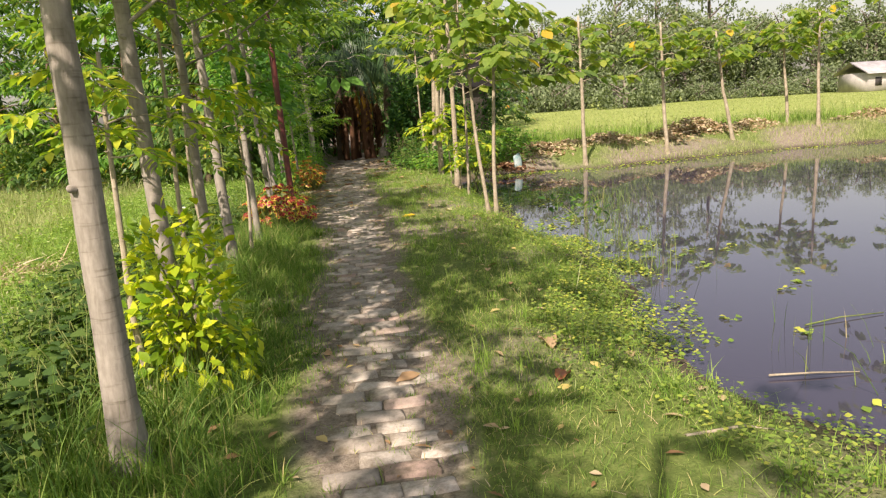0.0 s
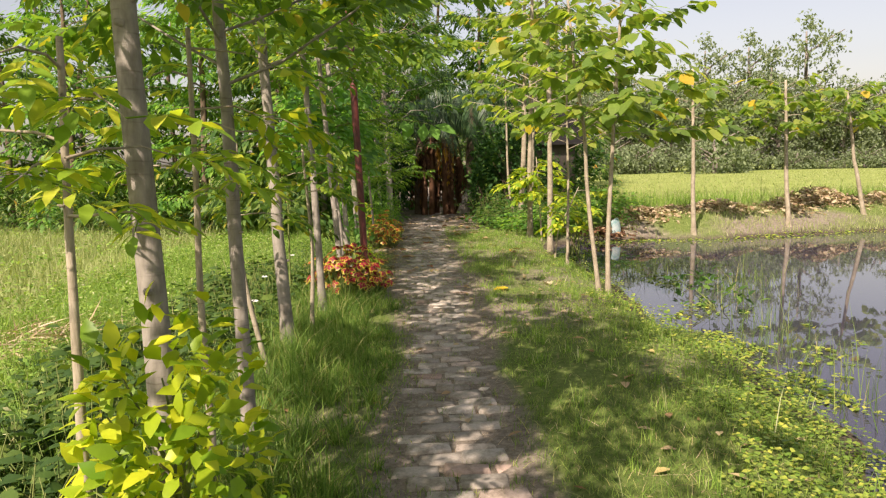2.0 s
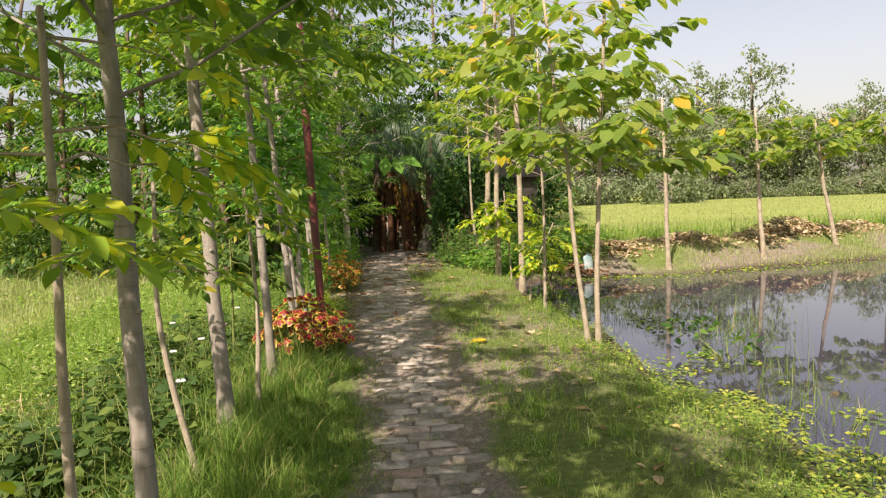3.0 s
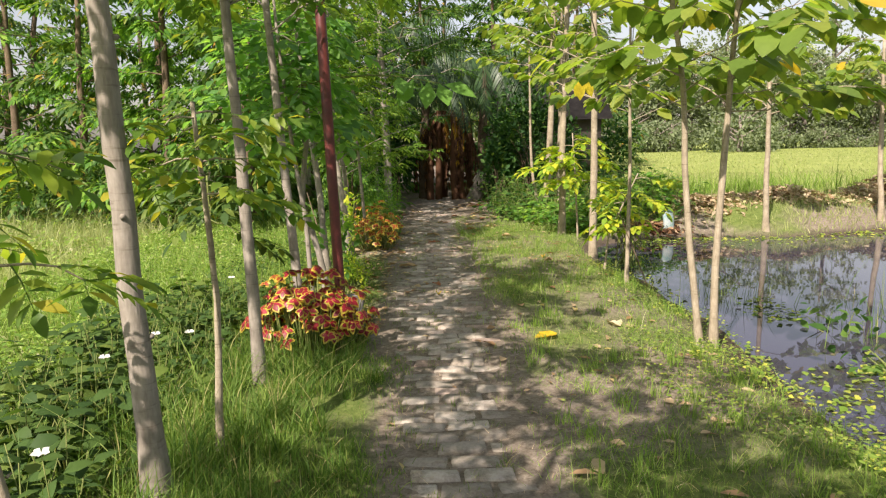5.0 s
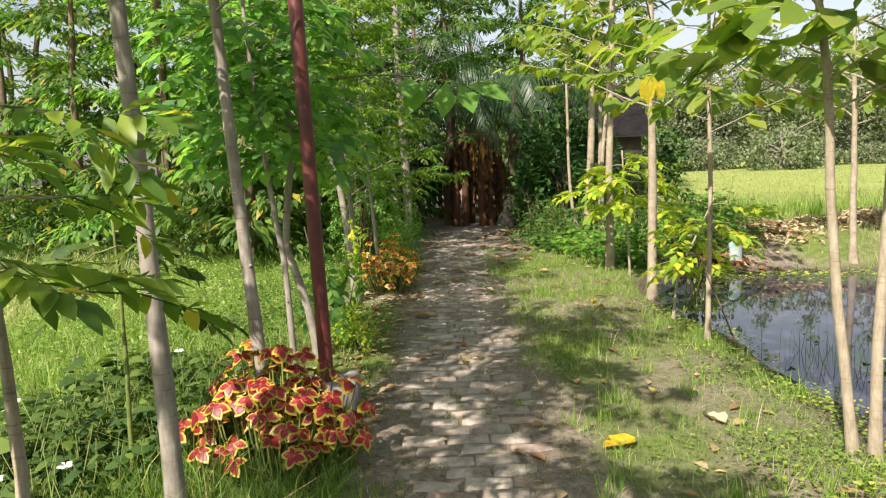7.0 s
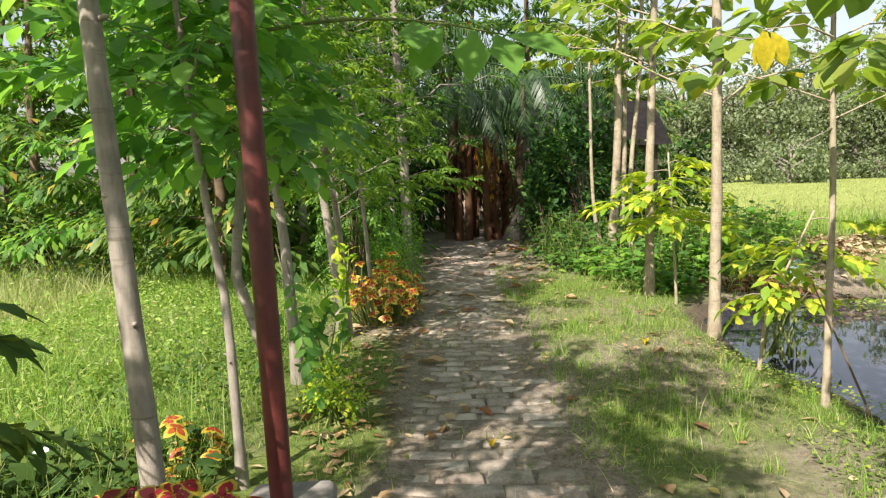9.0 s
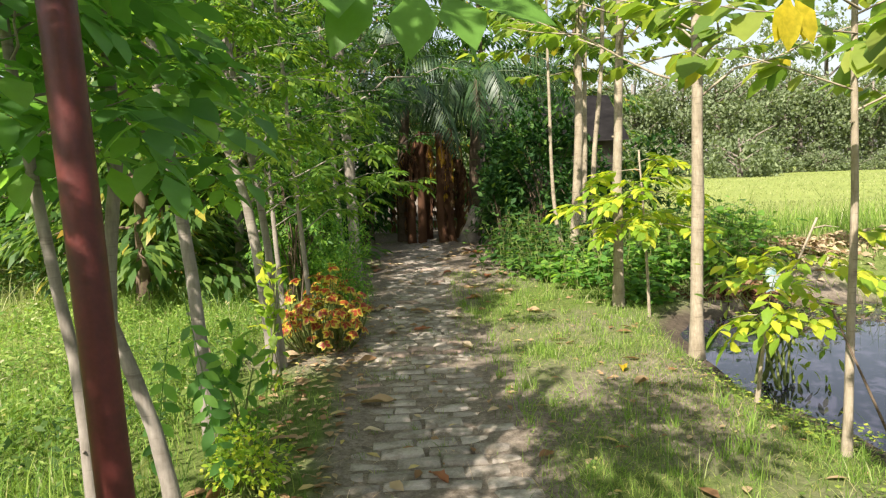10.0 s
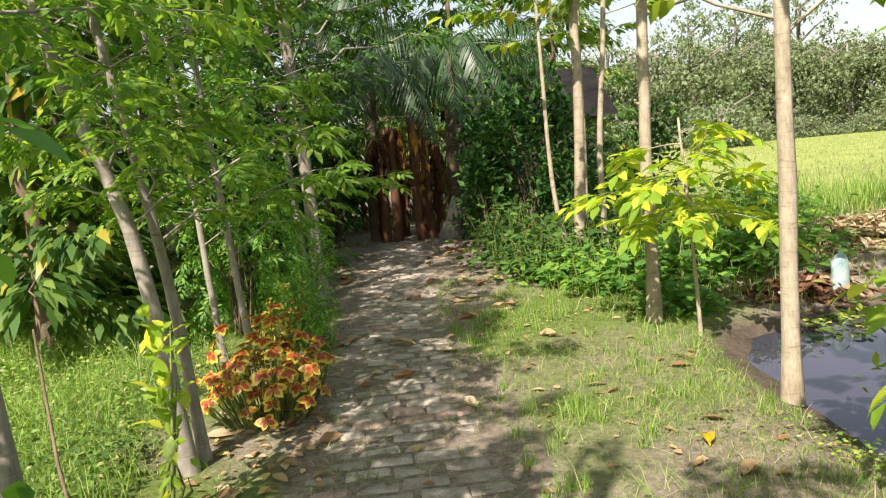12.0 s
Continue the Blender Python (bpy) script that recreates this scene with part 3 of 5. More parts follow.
# three unseen trees, added beside the start only to shade the path
row_tree([(-1.05, -1.6, -0.02), (-1.05, -1.6, 2.2)], 0.06, (2.4, 4.6), 4, 1.6, 5.0)
row_tree([(-1.9, 0.2, -0.02), (-1.9, 0.2, 2.2)], 0.06, (2.6, 4.2), 2, 1.3, 4.5)
row_tree([(-1.25, 1.5, -0.02), (-1.27, 1.5, 2.2)], 0.06, (2.4, 4.4), 2, 1.8, 4.8)
row_tree([(-0.97, 3.08, -0.02), (-0.99, 3.08, 1.0), (-0.98, 3.08, 2.0)], 0.072, (2.5, 4.4), 8, 1.9, 4.8, "pale grey tree trunk with leaf shadows on smooth bark")
row_tree([(-1.0, 4.3, -0.02), (-1.02, 4.3, 1.3), (-1.03, 4.3, 2.5)], 0.057, (2.1, 4.0), 14, 1.7, 4.4)
row_tree([(-0.93, 5.25, -0.02), (-0.95, 5.25, 1.2), (-0.97, 5.25, 2.6)], 0.040, (1.9, 3.6), 13, 1.5, 4.0)
row_tree([(-1.17, 7.72, -0.02), (-1.22, 7.72, 1.3), (-1.27, 7.72, 2.6)], 0.058, (2.3, 3.8), 12, 1.4, 4.2)
row_tree([(-1.08, 9.3, -0.02), (-1.10, 9.3, 1.2), (-1.14, 9.3, 2.4)], 0.042, (2.3, 4.2), 7, 1.6, 4.5)
row_tree([(-0.96, 10.35, -0.02), (-1.03, 10.35, 1.3), (-1.12, 10.35, 2.6)], 0.040, (2.3, 4.2), 7, 1.6, 4.5)
BIG = dict(style="pinnate", size=0.155, width=0.56, pairs=3, full=True, bare=0.25, per=7, leaf=LEAF_BIG, stalks=True)
row_tree([(-1.05, 11.45, -0.02), (-1.1, 11.5, 0.9), (-1.2, 11.5, 1.6)], 0.026, (1.6, 2.8), 14, 0.55, 3.1, "slim tree with broad dark rounded leaves", **BIG)
row_tree([(-1.0, 12.1, -0.02), (-1.05, 12.1, 0.35), (-1.25, 12.1, 1.0), (-1.15, 12.1, 1.7)], 0.036, (1.5, 2.8), 14, 0.55, 3.1, "slanting slim tree with broad dark rounded leaves", **BIG)
FINE = dict(size=0.095, width=0.34, per=18, leaf=LEAF_FINE, pairs=5, full="mid")
row_tree([(-1.14, 13.2, -0.02), (-1.2, 13.2, 1.0), (-1.34, 13.2, 2.2)], 0.043, (2.0, 4.0), 15, 1.2, 4.4, **FINE)
row_tree([(-1.02, 14.6, -0.02), (-1.08, 14.6, 0.9), (-1.16, 14.6, 1.5), (-1.42, 14.6, 2.2)], 0.045, (1.3, 4.2), 18, 1.0, 4.4, **FINE)
row_tree([(-0.98, 14.75, -0.02), (-1.02, 14.75, 0.8), (-1.1, 14.75, 1.6), (-1.22, 14.75, 2.4)], 0.034, (1.2, 4.2), 18, 1.0, 4.4, **FINE)
row_tree([(-0.86, 15.9, -0.02), (-0.92, 15.9, 0.9), (-1.0, 15.9, 2.2)], 0.026, (1.0, 4.0), 18, 1.1, 4.2, **FINE)
# from here on the dark leaf colour stands in for shade on the crowns
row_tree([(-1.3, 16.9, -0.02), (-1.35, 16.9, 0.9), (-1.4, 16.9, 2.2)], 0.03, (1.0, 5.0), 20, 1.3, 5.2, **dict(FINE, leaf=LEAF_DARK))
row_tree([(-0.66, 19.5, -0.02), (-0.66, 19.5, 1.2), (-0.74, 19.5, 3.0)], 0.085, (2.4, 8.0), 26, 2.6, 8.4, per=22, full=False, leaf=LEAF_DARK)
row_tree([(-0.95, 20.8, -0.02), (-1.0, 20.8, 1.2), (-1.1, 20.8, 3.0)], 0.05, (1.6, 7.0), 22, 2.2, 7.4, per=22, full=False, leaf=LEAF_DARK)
# three trees added to keep the path's end in shade
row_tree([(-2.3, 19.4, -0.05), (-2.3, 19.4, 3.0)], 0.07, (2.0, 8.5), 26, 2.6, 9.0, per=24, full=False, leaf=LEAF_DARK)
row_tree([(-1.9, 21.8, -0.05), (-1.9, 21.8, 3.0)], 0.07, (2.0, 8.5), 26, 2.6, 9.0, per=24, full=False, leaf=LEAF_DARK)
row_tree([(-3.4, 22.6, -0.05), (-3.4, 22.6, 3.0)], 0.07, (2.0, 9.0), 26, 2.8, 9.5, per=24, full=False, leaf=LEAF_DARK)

for cx, cy, cz, dx, dz, n_ in ((-1.02, 12.45, 1.0, 0.25, -0.95, 6), (-0.97, 12.3, 0.78, 0.3, -0.9, 6), (-1.08, 12.4, 0.85, -0.1, -1.0, 5)):
    vine = new("climbing_vine")
    vine.location = (cx, cy, cz)
    b = Build()
    compound(b, [(0, 0, 0)], [(dx, -0.25, dz)], [(0.2, -1, 0.5)], n_, 0.55, 0.105, 0.48, 0.05, True, b)
    part("leaf", b, LEAF_BIG, vine)
    tagged(vine, "hanging row of oval dull-green leaves by a slanting trunk", "vine", "climbing vines")

# the spray of big leaves that hangs over the path
spray = new("overhanging_branch")
spray.location = (-1.12, 11.5, 2.1)
b = Build()
s_ = np.linspace(0, 1, 7)
arm = np.stack([1.36 * s_, 0.02 * np.sin(s_ * 5), 0.10 * np.sin(s_ * 3.0) - 0.02 * s_], 1)
b.tube(arm, np.linspace(0.012, 0.004, 7), 6)
part("branch", b, STEM_GREEN, spray, smooth=True)
for t_, dx, dy, dz in ((1.0, 1.0, 0.25, -0.15), (1.0, 0.9, -0.6, -0.3), (0.97, 0.3, -0.8, -0.7), (0.9, -0.1, -0.7, -0.8), (0.84, 0.25, 0.6, -0.75), (0.8, -0.5, -0.5, -0.8), (0.95, 0.55, 0.5, -0.6), (0.7, 0.1, -0.8, -0.5)):
    b = Build()
    at_ = np.array([np.interp(t_, s_, arm[:, k]) for k in range(3)])
    b.leaves([at_], [(dx, dy, dz)], [(0.1, -0.9, 1)], 0.33 * rng.uniform(0.85, 1.1), 0.165, 0.15, 0.22, True, 0.55)
    part("leaf", b, LEAF_MID, spray)
tagged(spray, "branch with big glossy leaves hanging over the path", "branch")


def thin_sapling(line, r, z, n, reach, label, leaf=None, size=0.15, per=6, mat=None, width=0.42, rise=0.25):
    return tree("sapling", label, line, r, r * 0.5, mat or BARK_THIN, leaf or LEAF_PINNATE,
                dict(z=z, reach=reach, rise=rise, n=n, style="pinnate", size=size, per=per, pairs=4, bare=0.2, taper=0.3, sag=0.35, stalks=True, width=width),
                "sapling", "saplings by the path", 8, 2)


thin_sapling([(-1.08, 3.92, -0.02), (-1.13, 3.92, 0.5), (-1.12, 3.92, 1.0), (-1.1, 3.92, 1.9)], 0.021, (1.35, 1.85), 8, 0.55, "thin bare-stemmed sapling with leafy top", size=0.10, leaf=LEAF_LIME, per=6)
thin_sapling([(-1.0, 4.85, -0.02), (-1.01, 4.85, 1.0), (-1.0, 4.85, 2.1)], 0.02, (1.4, 2.05), 9, 0.65, "thin spindly sapling with leafy top", size=0.10, leaf=LEAF_LIME, per=6)
thin_sapling([(-1.14, 6.8, -0.06), (-1.24, 6.8, 0.45), (-1.31, 6.8, 0.95), (-1.29, 6.8, 1.7)], 0.022, (1.2, 1.7), 5, 0.4, "leaning thin sapling beside a tree", size=0.1)
thin_sapling([(-1.04, 8.2, -0.02), (-1.0, 8.2, 0.8), (-1.05, 8.2, 1.75)], 0.021, (1.3, 1.75), 9, 0.45, "slender sapling with a leafy green top", LEAF_PINNATE, 0.11, 6)
thin_sapling([(-1.52, 9.85, -0.04), (-1.5, 9.85, 0.7), (-1.48, 9.8, 1.35)], 0.014, (1.05, 1.35), 6, 0.3, "small sapling with long hanging dark leaves", LEAF_WEED, 0.13, 4, STEM_GREEN, 0.45, -0.1)

# ---- red pole on its block ----
pole = new("pole")
pole.location = (-0.715, 10.85, 0.0)
pb = Build()
pts = np.array([(0, 0, 0.2), (-0.03, 0, 1.2), (-0.06, 0.0, 2.2), (-0.10, 0, 3.6), (-0.105, 0, 3.62)])
pb.tube(pts, [0.045, 0.045, 0.045, 0.045, 0.02], 20)
part("shaft", pb, RED_PAINT, pole, smooth=True)
cb = Build()
cb.box((-0.16, -0.15, -0.05), (0.18, 0.17, 0.23), 0.03)
for k, p in enumerate(cb.v[0]):
    cb.v[0][k] = p + rng.normal(0, 0.012, 3)
part("footing", cb, CONCRETE, pole, "chipped grey concrete footing")
tagged(pole, "rust-red painted steel pole in a concrete block", "pole")

# ---- trees on the pond side ----


def heart_tree(line, r, z, n, reach, label, size=0.2, per=28, group="pond-side saplings", top=None, **kw):
    spec = dict(z=z, reach=reach, rise=0.5, n=n, style="heart", size=size, per=per, bare=0.25, width=0.68, peak=0.3, puff=0.1, hang=0.5, taper=0.35, sag=0.2, droop=0.14, fold=0.14)
    spec.update(kw)
    return tree("tree", label, line, r, r * 0.45, BARK_THIN, LEAF_HEART, spec, group=group, sides=9, scars=3)


twin = heart_tree([(2.13, 10.0, -0.06), (2.05, 10.0, 0.6), (1.98, 10.0, 1.2), (1.95, 10.0, 2.0), (1.86, 10.0, 2.5), (1.75, 10.0, 3.6)], 0.029, (1.75, 3.4), 22, 1.4, "forked young tree with heart-shaped leaves at the water's edge")
heart_tree([(2.24, 10.0, -0.06), (2.23, 10.0, 0.6), (2.26, 10.0, 1.2), (2.30, 10.0, 2.0), (2.34, 10.0, 2.6), (2.4, 10.0, 3.8)], 0.031, (1.75, 3.6), 20, 1.4, "straight young tree with heart-shaped leaves at the water's edge")
heart_tree([(2.29, 12.5, -0.08), (2.32, 12.5, 1.2), (2.30, 12.5, 2.2), (2.3, 12.5, 3.6)], 0.024, (1.75, 3.6), 18, 1.2, "thin young tree rooted in the pond's edge", size=0.18)
heart_tree([(2.46, 14.75, -0.2), (2.47, 14.75, 1.2), (2.47, 14.75, 3.0), (2.45, 14.75, 6.0)], 0.056, (2.15, 5.6), 24, 1.9, "pale tree trunk by the pond with dappled light", size=0.18, per=34, full="mid")
heart_tree([(2.40, 16.65, -0.03), (2.40, 16.65, 1.5), (2.44, 16.65, 3.2), (2.46, 16.65, 6.2)], 0.058, (2.5, 5.8), 24, 1.9, "pale straight tree behind a bright sapling", size=0.18, per=34, full="mid")
heart_tree([(2.55, 19.6, 0.0), (2.36, 19.6, 0.9), (2.33, 19.6, 1.6), (2.30, 19.6, 3.2), (2.3, 19.6, 5)], 0.032, (2.9, 5), 10, 1.2, "thin crooked pale tree at the path's edge")
heart_tree([(2.62, 19.65, 0.0), (2.72, 19.65, 1.2), (2.78, 19.65, 2.6), (2.8, 19.65, 6.5)], 0.075, (3.2, 6.5), 18, 1.8, "sturdy pale tree at the path's edge", per=30)
heart_tree([(2.86, 19.2, 0.0), (2.84, 19.2, 1.5), (3.0, 19.2, 3.0), (3.1, 19.2, 6.0)], 0.042, (3.0, 6.0), 16, 1.6, "slim pale tree at the path's edge", per=28)
heart_tree([(3.15, 21.0, 0.0), (3.2, 21.0, 1.5), (3.3, 21.0, 6.0)], 0.05, (2.8, 6.0), 16, 1.6, "slim pale tree before the dark thicket", per=28)
YELLOWED = leaf_material("yellowed hanging leaf", [(0, (0.50, 0.38, 0.03)), (0.6, (0.60, 0.50, 0.04)), (1, (0.45, 0.25, 0.04))], 0.5, 0.5, 0.25, 0.8)
dying = new("yellowed_twig")
dying.location = (1.61, 11.92, 2.03)
b = Build()
b.tube([(0.55, 0.35, 0.16), (0.3, 0.18, 0.2), (0.0, 0.0, 0.14)], [0.007, 0.005, 0.003], 5)
part("twig", b, BARK_THIN, dying, smooth=True)
for q, (dx, dz, ll) in enumerate(((0.05, -1.0, 0.22), (-0.35, -0.9, 0.19), (0.4, -0.9, 0.2), (0.15, -1.0, 0.17))):
    b = Build()
    b.leaves([(0.03 * q, 0.02 * q, 0.14)], [(dx, -0.15, dz)], [(0.1, -1.0, 0.3)], ll, ll * 0.55, 0.12, 0.2, True, 0.4)
    part("leaf", b, YELLOWED, dying)
tagged(dying, "twig with hanging yellow withered leaves by the pond", "twig")
BANK = dict(group="saplings on the far bank", size=0.24, per=26)
for bx, by, bz, zt, lean in ((6.05, 16.9, 0.2, 3.9, -0.05), (8.45, 17.4, 0.2, 3.7, -0.2), (10.85, 18.4, 0.25, 3.5, -0.55), (13.86, 19.0, 0.3, 3.9, -0.1), (13.7, 20.2, 0.35, 3.6, -0.25), (17.6, 19.6, 0.35, 3.8, 0.1)):
    heart_tree([(bx, by, height(bx, by) - 0.03), (bx + lean * 0.6, by, 1.6), (bx + lean, by, zt - 0.4)], 0.055, (2.0, zt - 0.45), 15, 1.2, "young tree with umbrella crown on the far bank", **BANK)

heart_tree([(9.1, 8.8, -0.6), (9.0, 8.8, 1.2), (8.6, 8.7, 3.0), (8.1, 8.6, 4.6)], 0.05, (2.5, 4.6), 24, 2.2, "young leafy tree standing in the pond", size=0.18, per=13)

thin_sapling([(2.28, 13.4, -0.03), (2.33, 13.4, 0.4), (2.7, 13.45, 1.15)], 0.014, (0.45, 1.15), 9, 0.38, "bright lime sapling at the pond's edge", LEAF_LIME, 0.14, 5, width=0.5)
thin_sapling([(2.55, 16.1, -0.12), (2.5, 16.1, 0.9), (2.44, 16.1, 1.7)], 0.018, (1.0, 1.7), 11, 0.62, "bright lime-leaved sapling before pale trunks", LEAF_LIME, 0.16, 8, width=0.5)

# ---- shrubs by the path ----
bush("shrub", "yellow-green leafy shrub among the tree trunks", (-0.86, 4.08, 0), (0.46, 0.44, 1.0), 1050, LEAF_YELLOW, 0.082, 0.55, 24, shell=0.25)


def coleus(centre, size, heads, mat, label, core=0.86):
    """A clump of upright stems, each with rosettes of two-tone leaves: a wide rim leaf under a smaller centre."""
    root = new("coleus_plant")
    root.location = centre
    sb, rim, mid = Build(), Build(), Build()
    for k in range(heads):
        a0, rr = rng.uniform(0, 6.28), math.sqrt(rng.uniform(0, 1))
        p = np.array([math.cos(a0) * rr * size[0], math.sin(a0) * rr * size[1], size[2] * (1.0 - 0.5 * rr * rr) * rng.uniform(0.38, 1.08)]) + rng.normal(0, 0.03, 3)
        p[2] = max(p[2], 0.08)
        sb.tube([p * [0.6, 0.6, 0], p * [0.9, 0.9, 0.6], p], [0.006, 0.005, 0.003], 4)
        tilt = np.array([math.cos(a0) * rr, math.sin(a0) * rr - 0.3, 0]) * 1.0 + rng.normal(0, 0.25, 3) * [1, 1, 0]
        for ring, (cnt, ln) in enumerate(((4, 0.074), (4, 0.05))):
            ph = rng.uniform(0, 6.28)
            for q in range(cnt):
                az = ph + q * 6.28 / cnt
                dd = np.array([math.cos(az), math.sin(az), -0.05 + 0.35 * ring]) + rng.normal(0, 0.12, 3)
                dd = dd - unit(np.array([0, 0, 1.0]) + tilt) * (dd @ unit(np.array([0, 0, 1.0]) + tilt)) * 0.9 - [0, 0, 0.12]
                u = np.array([0, 0, 1.0]) + tilt
                l = ln * rng.uniform(0.75, 1.2) * (1.0 if core > 0.7 else 0.95)
                rim.leaves([p], [dd], [u], l, l * 0.72, 0.22, 0.1)
                un = unit(u)
                mid.leaves([p + un * 0.003 + unit(dd) * l * 0.06], [dd], [u], l * core, l * core * 0.65, 0.22 * core, 0.1)
        p = p * [1, 1, 0.72]
    tagged(part("stem", sb, STEM_GREEN, root), kind="stuff")
    tagged(part("leaf_rim", rim, COLEUS_RIM, root, "yellow leaf margins"), kind="stuff")
    tagged(part("leaf_centre", mid, mat, root, "crimson leaf centres"), kind="stuff")
    return tagged(root, label, "coleus", "coleus clumps")


coleus((-0.85, 10.05, 0), (0.48, 0.36, 0.58), 200, COLEUS_RED, "crimson coleus clump with yellow-edged leaves", 0.74)
coleus((-0.70, 15.35, 0), (0.42, 0.5, 0.70), 135, COLEUS_ORANGE, "orange and yellow coleus beside pale trunks", 0.66)
coleus((-0.78, 17.3, 0), (0.30, 0.5, 0.55), 40, COLEUS_ORANGE, "orange-tinted coleus at the path's edge", 0.66)
coleus((-1.38, 11.6, -0.02), (0.22, 0.25, 0.36), 22, COLEUS_ORANGE, "small orange and yellow coleus in the grass", 0.6)
bush("shrub", "low bright green weed clump at the path's edge", (-0.74, 12.3, 0), (0.28, 0.4, 0.42), 900, LEAF_LIME, 0.035, 0.6, 12)
bush("shrub", "climbing green plant on a slim trunk", (-0.82, 12.65, 0), (0.2, 0.2, 0.75), 110, LEAF_MID, 0.10, 0.62, 6)
bush("shrub", "climbing plant with pale green leaves on a twin trunk", (-0.9, 14.05, 0), (0.14, 0.14, 0.85), 70, LEAF_LIME, 0.10, 0.6, 5)
for cx, cy, sx, sz, cnt in ((-1.3, 17.9, 0.6, 2.8, 2400), (-1.2, 19.6, 0.6, 2.0, 1700)):
    bush("shrub", "tall feathery green shrub in the tree row", (cx, cy, 0), (sx, sx * 1.1, sz), cnt // 5, LEAF_MID, 0.085, 0.36, 14, full=False, style="pinnate", pairs=5)
bush("shrub", "small fine-leaved green shrub at the path's edge", (-0.66, 17.0, 0), (0.36, 0.5, 0.85), 1500, LEAF_MID, 0.05, 0.45, 12, full=False)
bush("shrub", "small fine-leaved green shrub at the path's edge", (-0.75, 18.6, 0), (0.4, 0.5, 0.8), 1300, LEAF_MID, 0.06, 0.45, 12, full=False)


def undergrowth(cx, cy, sx, sy, sz, plants, leaf, size, label, category="shrub", group="undergrowth by the path", width=0.72, z0=0.0):
    """A loose patch of low plants: slim stems that each carry a few broad, level leaves."""
    root = new("undergrowth_patch" if category == "shrub" else "weed_clump")
    root.location = (cx, cy, float(height(cx, cy)) + z0)
    sb, lb = Build(), Build()
    for k in range(plants):
        px, py = rng.normal(0, 0.5 * sx), rng.normal(0, 0.5 * sy)
        base = np.array([px, py, float(height(cx + px, cy + py)) - root.location[2] - 0.01])
        hgt = sz * rng.uniform(0.3, 1.15) * (0.65 + 0.5 * math.exp(-(px / sx) ** 2 - (py / sy) ** 2))
        tip = base + [rng.normal(0, 0.25 * hgt), rng.normal(0, 0.25 * hgt), hgt]
        sb.tube([base, (base + tip) / 2 + rng.normal(0, 0.015, 3), tip], [0.005, 0.004, 0.002], 4)
        m = int(rng.integers(4, 9))
        f = rng.uniform(0.3, 1.0, m)[:, None]
        az = rng.uniform(0, 6.28, m)
        d = np.stack([np.cos(az), np.sin(az), rng.uniform(-0.35, 0.35, m)], 1)
        o = base + (tip - base) * f + d * rng.uniform(0.01, 0.06, (m, 1))
        L = size * rng.uniform(0.55, 1.3, m)
        lb.leaves(o, d, np.array([0, 0, 1.0]) + rng.normal(0, 0.3, (m, 3)), L, L * width, 0.2, 0.16, "mid", 0.36)
    tagged(part("stem", sb, STEM_GREEN, root), kind="stuff")
    tagged(part("foliage", lb, leaf, root), kind="stuff")
    return tagged(root, label, category, group)


# same undergrowth throughout; beyond y 19.3 a darker leaf colour paints its shade
for cx, cy, sx, sy, sz, cnt in ((2.35, 18.9, 0.6, 0.7, 0.42, 130), (2.95, 18.0, 0.7, 0.6, 0.5, 150), (1.95, 20.0, 0.55, 0.8, 0.5, 120), (3.6, 18.4, 0.9, 0.9, 0.6, 190), (2.7, 19.6, 0.8, 0.9, 0.66, 200), (3.3, 20.6, 0.9, 0.9, 0.75, 190), (2.2, 21.6, 0.6, 0.8, 0.7, 140), (2.75, 16.9, 0.35, 0.35, 0.3, 45), (4.0, 17.9, 0.8, 0.5, 0.45, 110), (4.6, 19.2, 1.0, 0.8, 0.6, 150)):
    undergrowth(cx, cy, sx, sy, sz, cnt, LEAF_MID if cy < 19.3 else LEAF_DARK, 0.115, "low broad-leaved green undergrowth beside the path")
# thickets wear the leaf colour that has shade mixed in
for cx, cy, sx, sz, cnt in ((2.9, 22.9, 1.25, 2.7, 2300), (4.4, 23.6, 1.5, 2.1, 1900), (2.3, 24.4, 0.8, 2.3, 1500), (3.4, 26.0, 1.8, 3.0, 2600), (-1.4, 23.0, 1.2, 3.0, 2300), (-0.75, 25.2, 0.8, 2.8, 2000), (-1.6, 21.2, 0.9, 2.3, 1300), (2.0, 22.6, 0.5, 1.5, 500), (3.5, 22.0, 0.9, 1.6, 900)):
    bush("thicket", "dense green thicket closing the path, leaves darkened for shade", (cx, cy, 0), (sx, sx * 0.9, sz), cnt, LEAF_THICKET, 0.17, 0.5, 22, full=False, group="thickets at the path's end", shell=0.05)

bush("shrub", "leafy plant overhanging the pond by a trunk", (2.72, 14.0, -0.1), (0.62, 0.5, 0.95), 170, LEAF_HEART, 0.085, 0.42, 16, full=True, shell=0.05)
bush("shrub", "leafy water plant with dark leaves", (3.3, 9.3, -0.3), (0.5, 0.55, 0.5), 80, LEAF_DARK, 0.11, 0.5, 9)
bush("shrub", "leafy water plant with dark leaves", (3.6, 10.6, -0.3), (0.4, 0.4, 0.4), 50, LEAF_DARK, 0.10, 0.5, 7)

# broad-leaved weeds under the row
for k in range(34):
    cx, cy = rng.uniform(-2.75, -1.35), 2.6 + 8.9 * (k + 0.5) / 34
    undergrowth(cx, cy, 0.42, 0.42, rng.uniform(0.24, 0.42), 44, LEAF_WEED, (0.095, 0.06, 0.12)[k % 3], "clump of broad green weeds under the trees", "weeds", "weeds under the trees", 0.7)

# ---- withered bananas and palms at the path's end ----


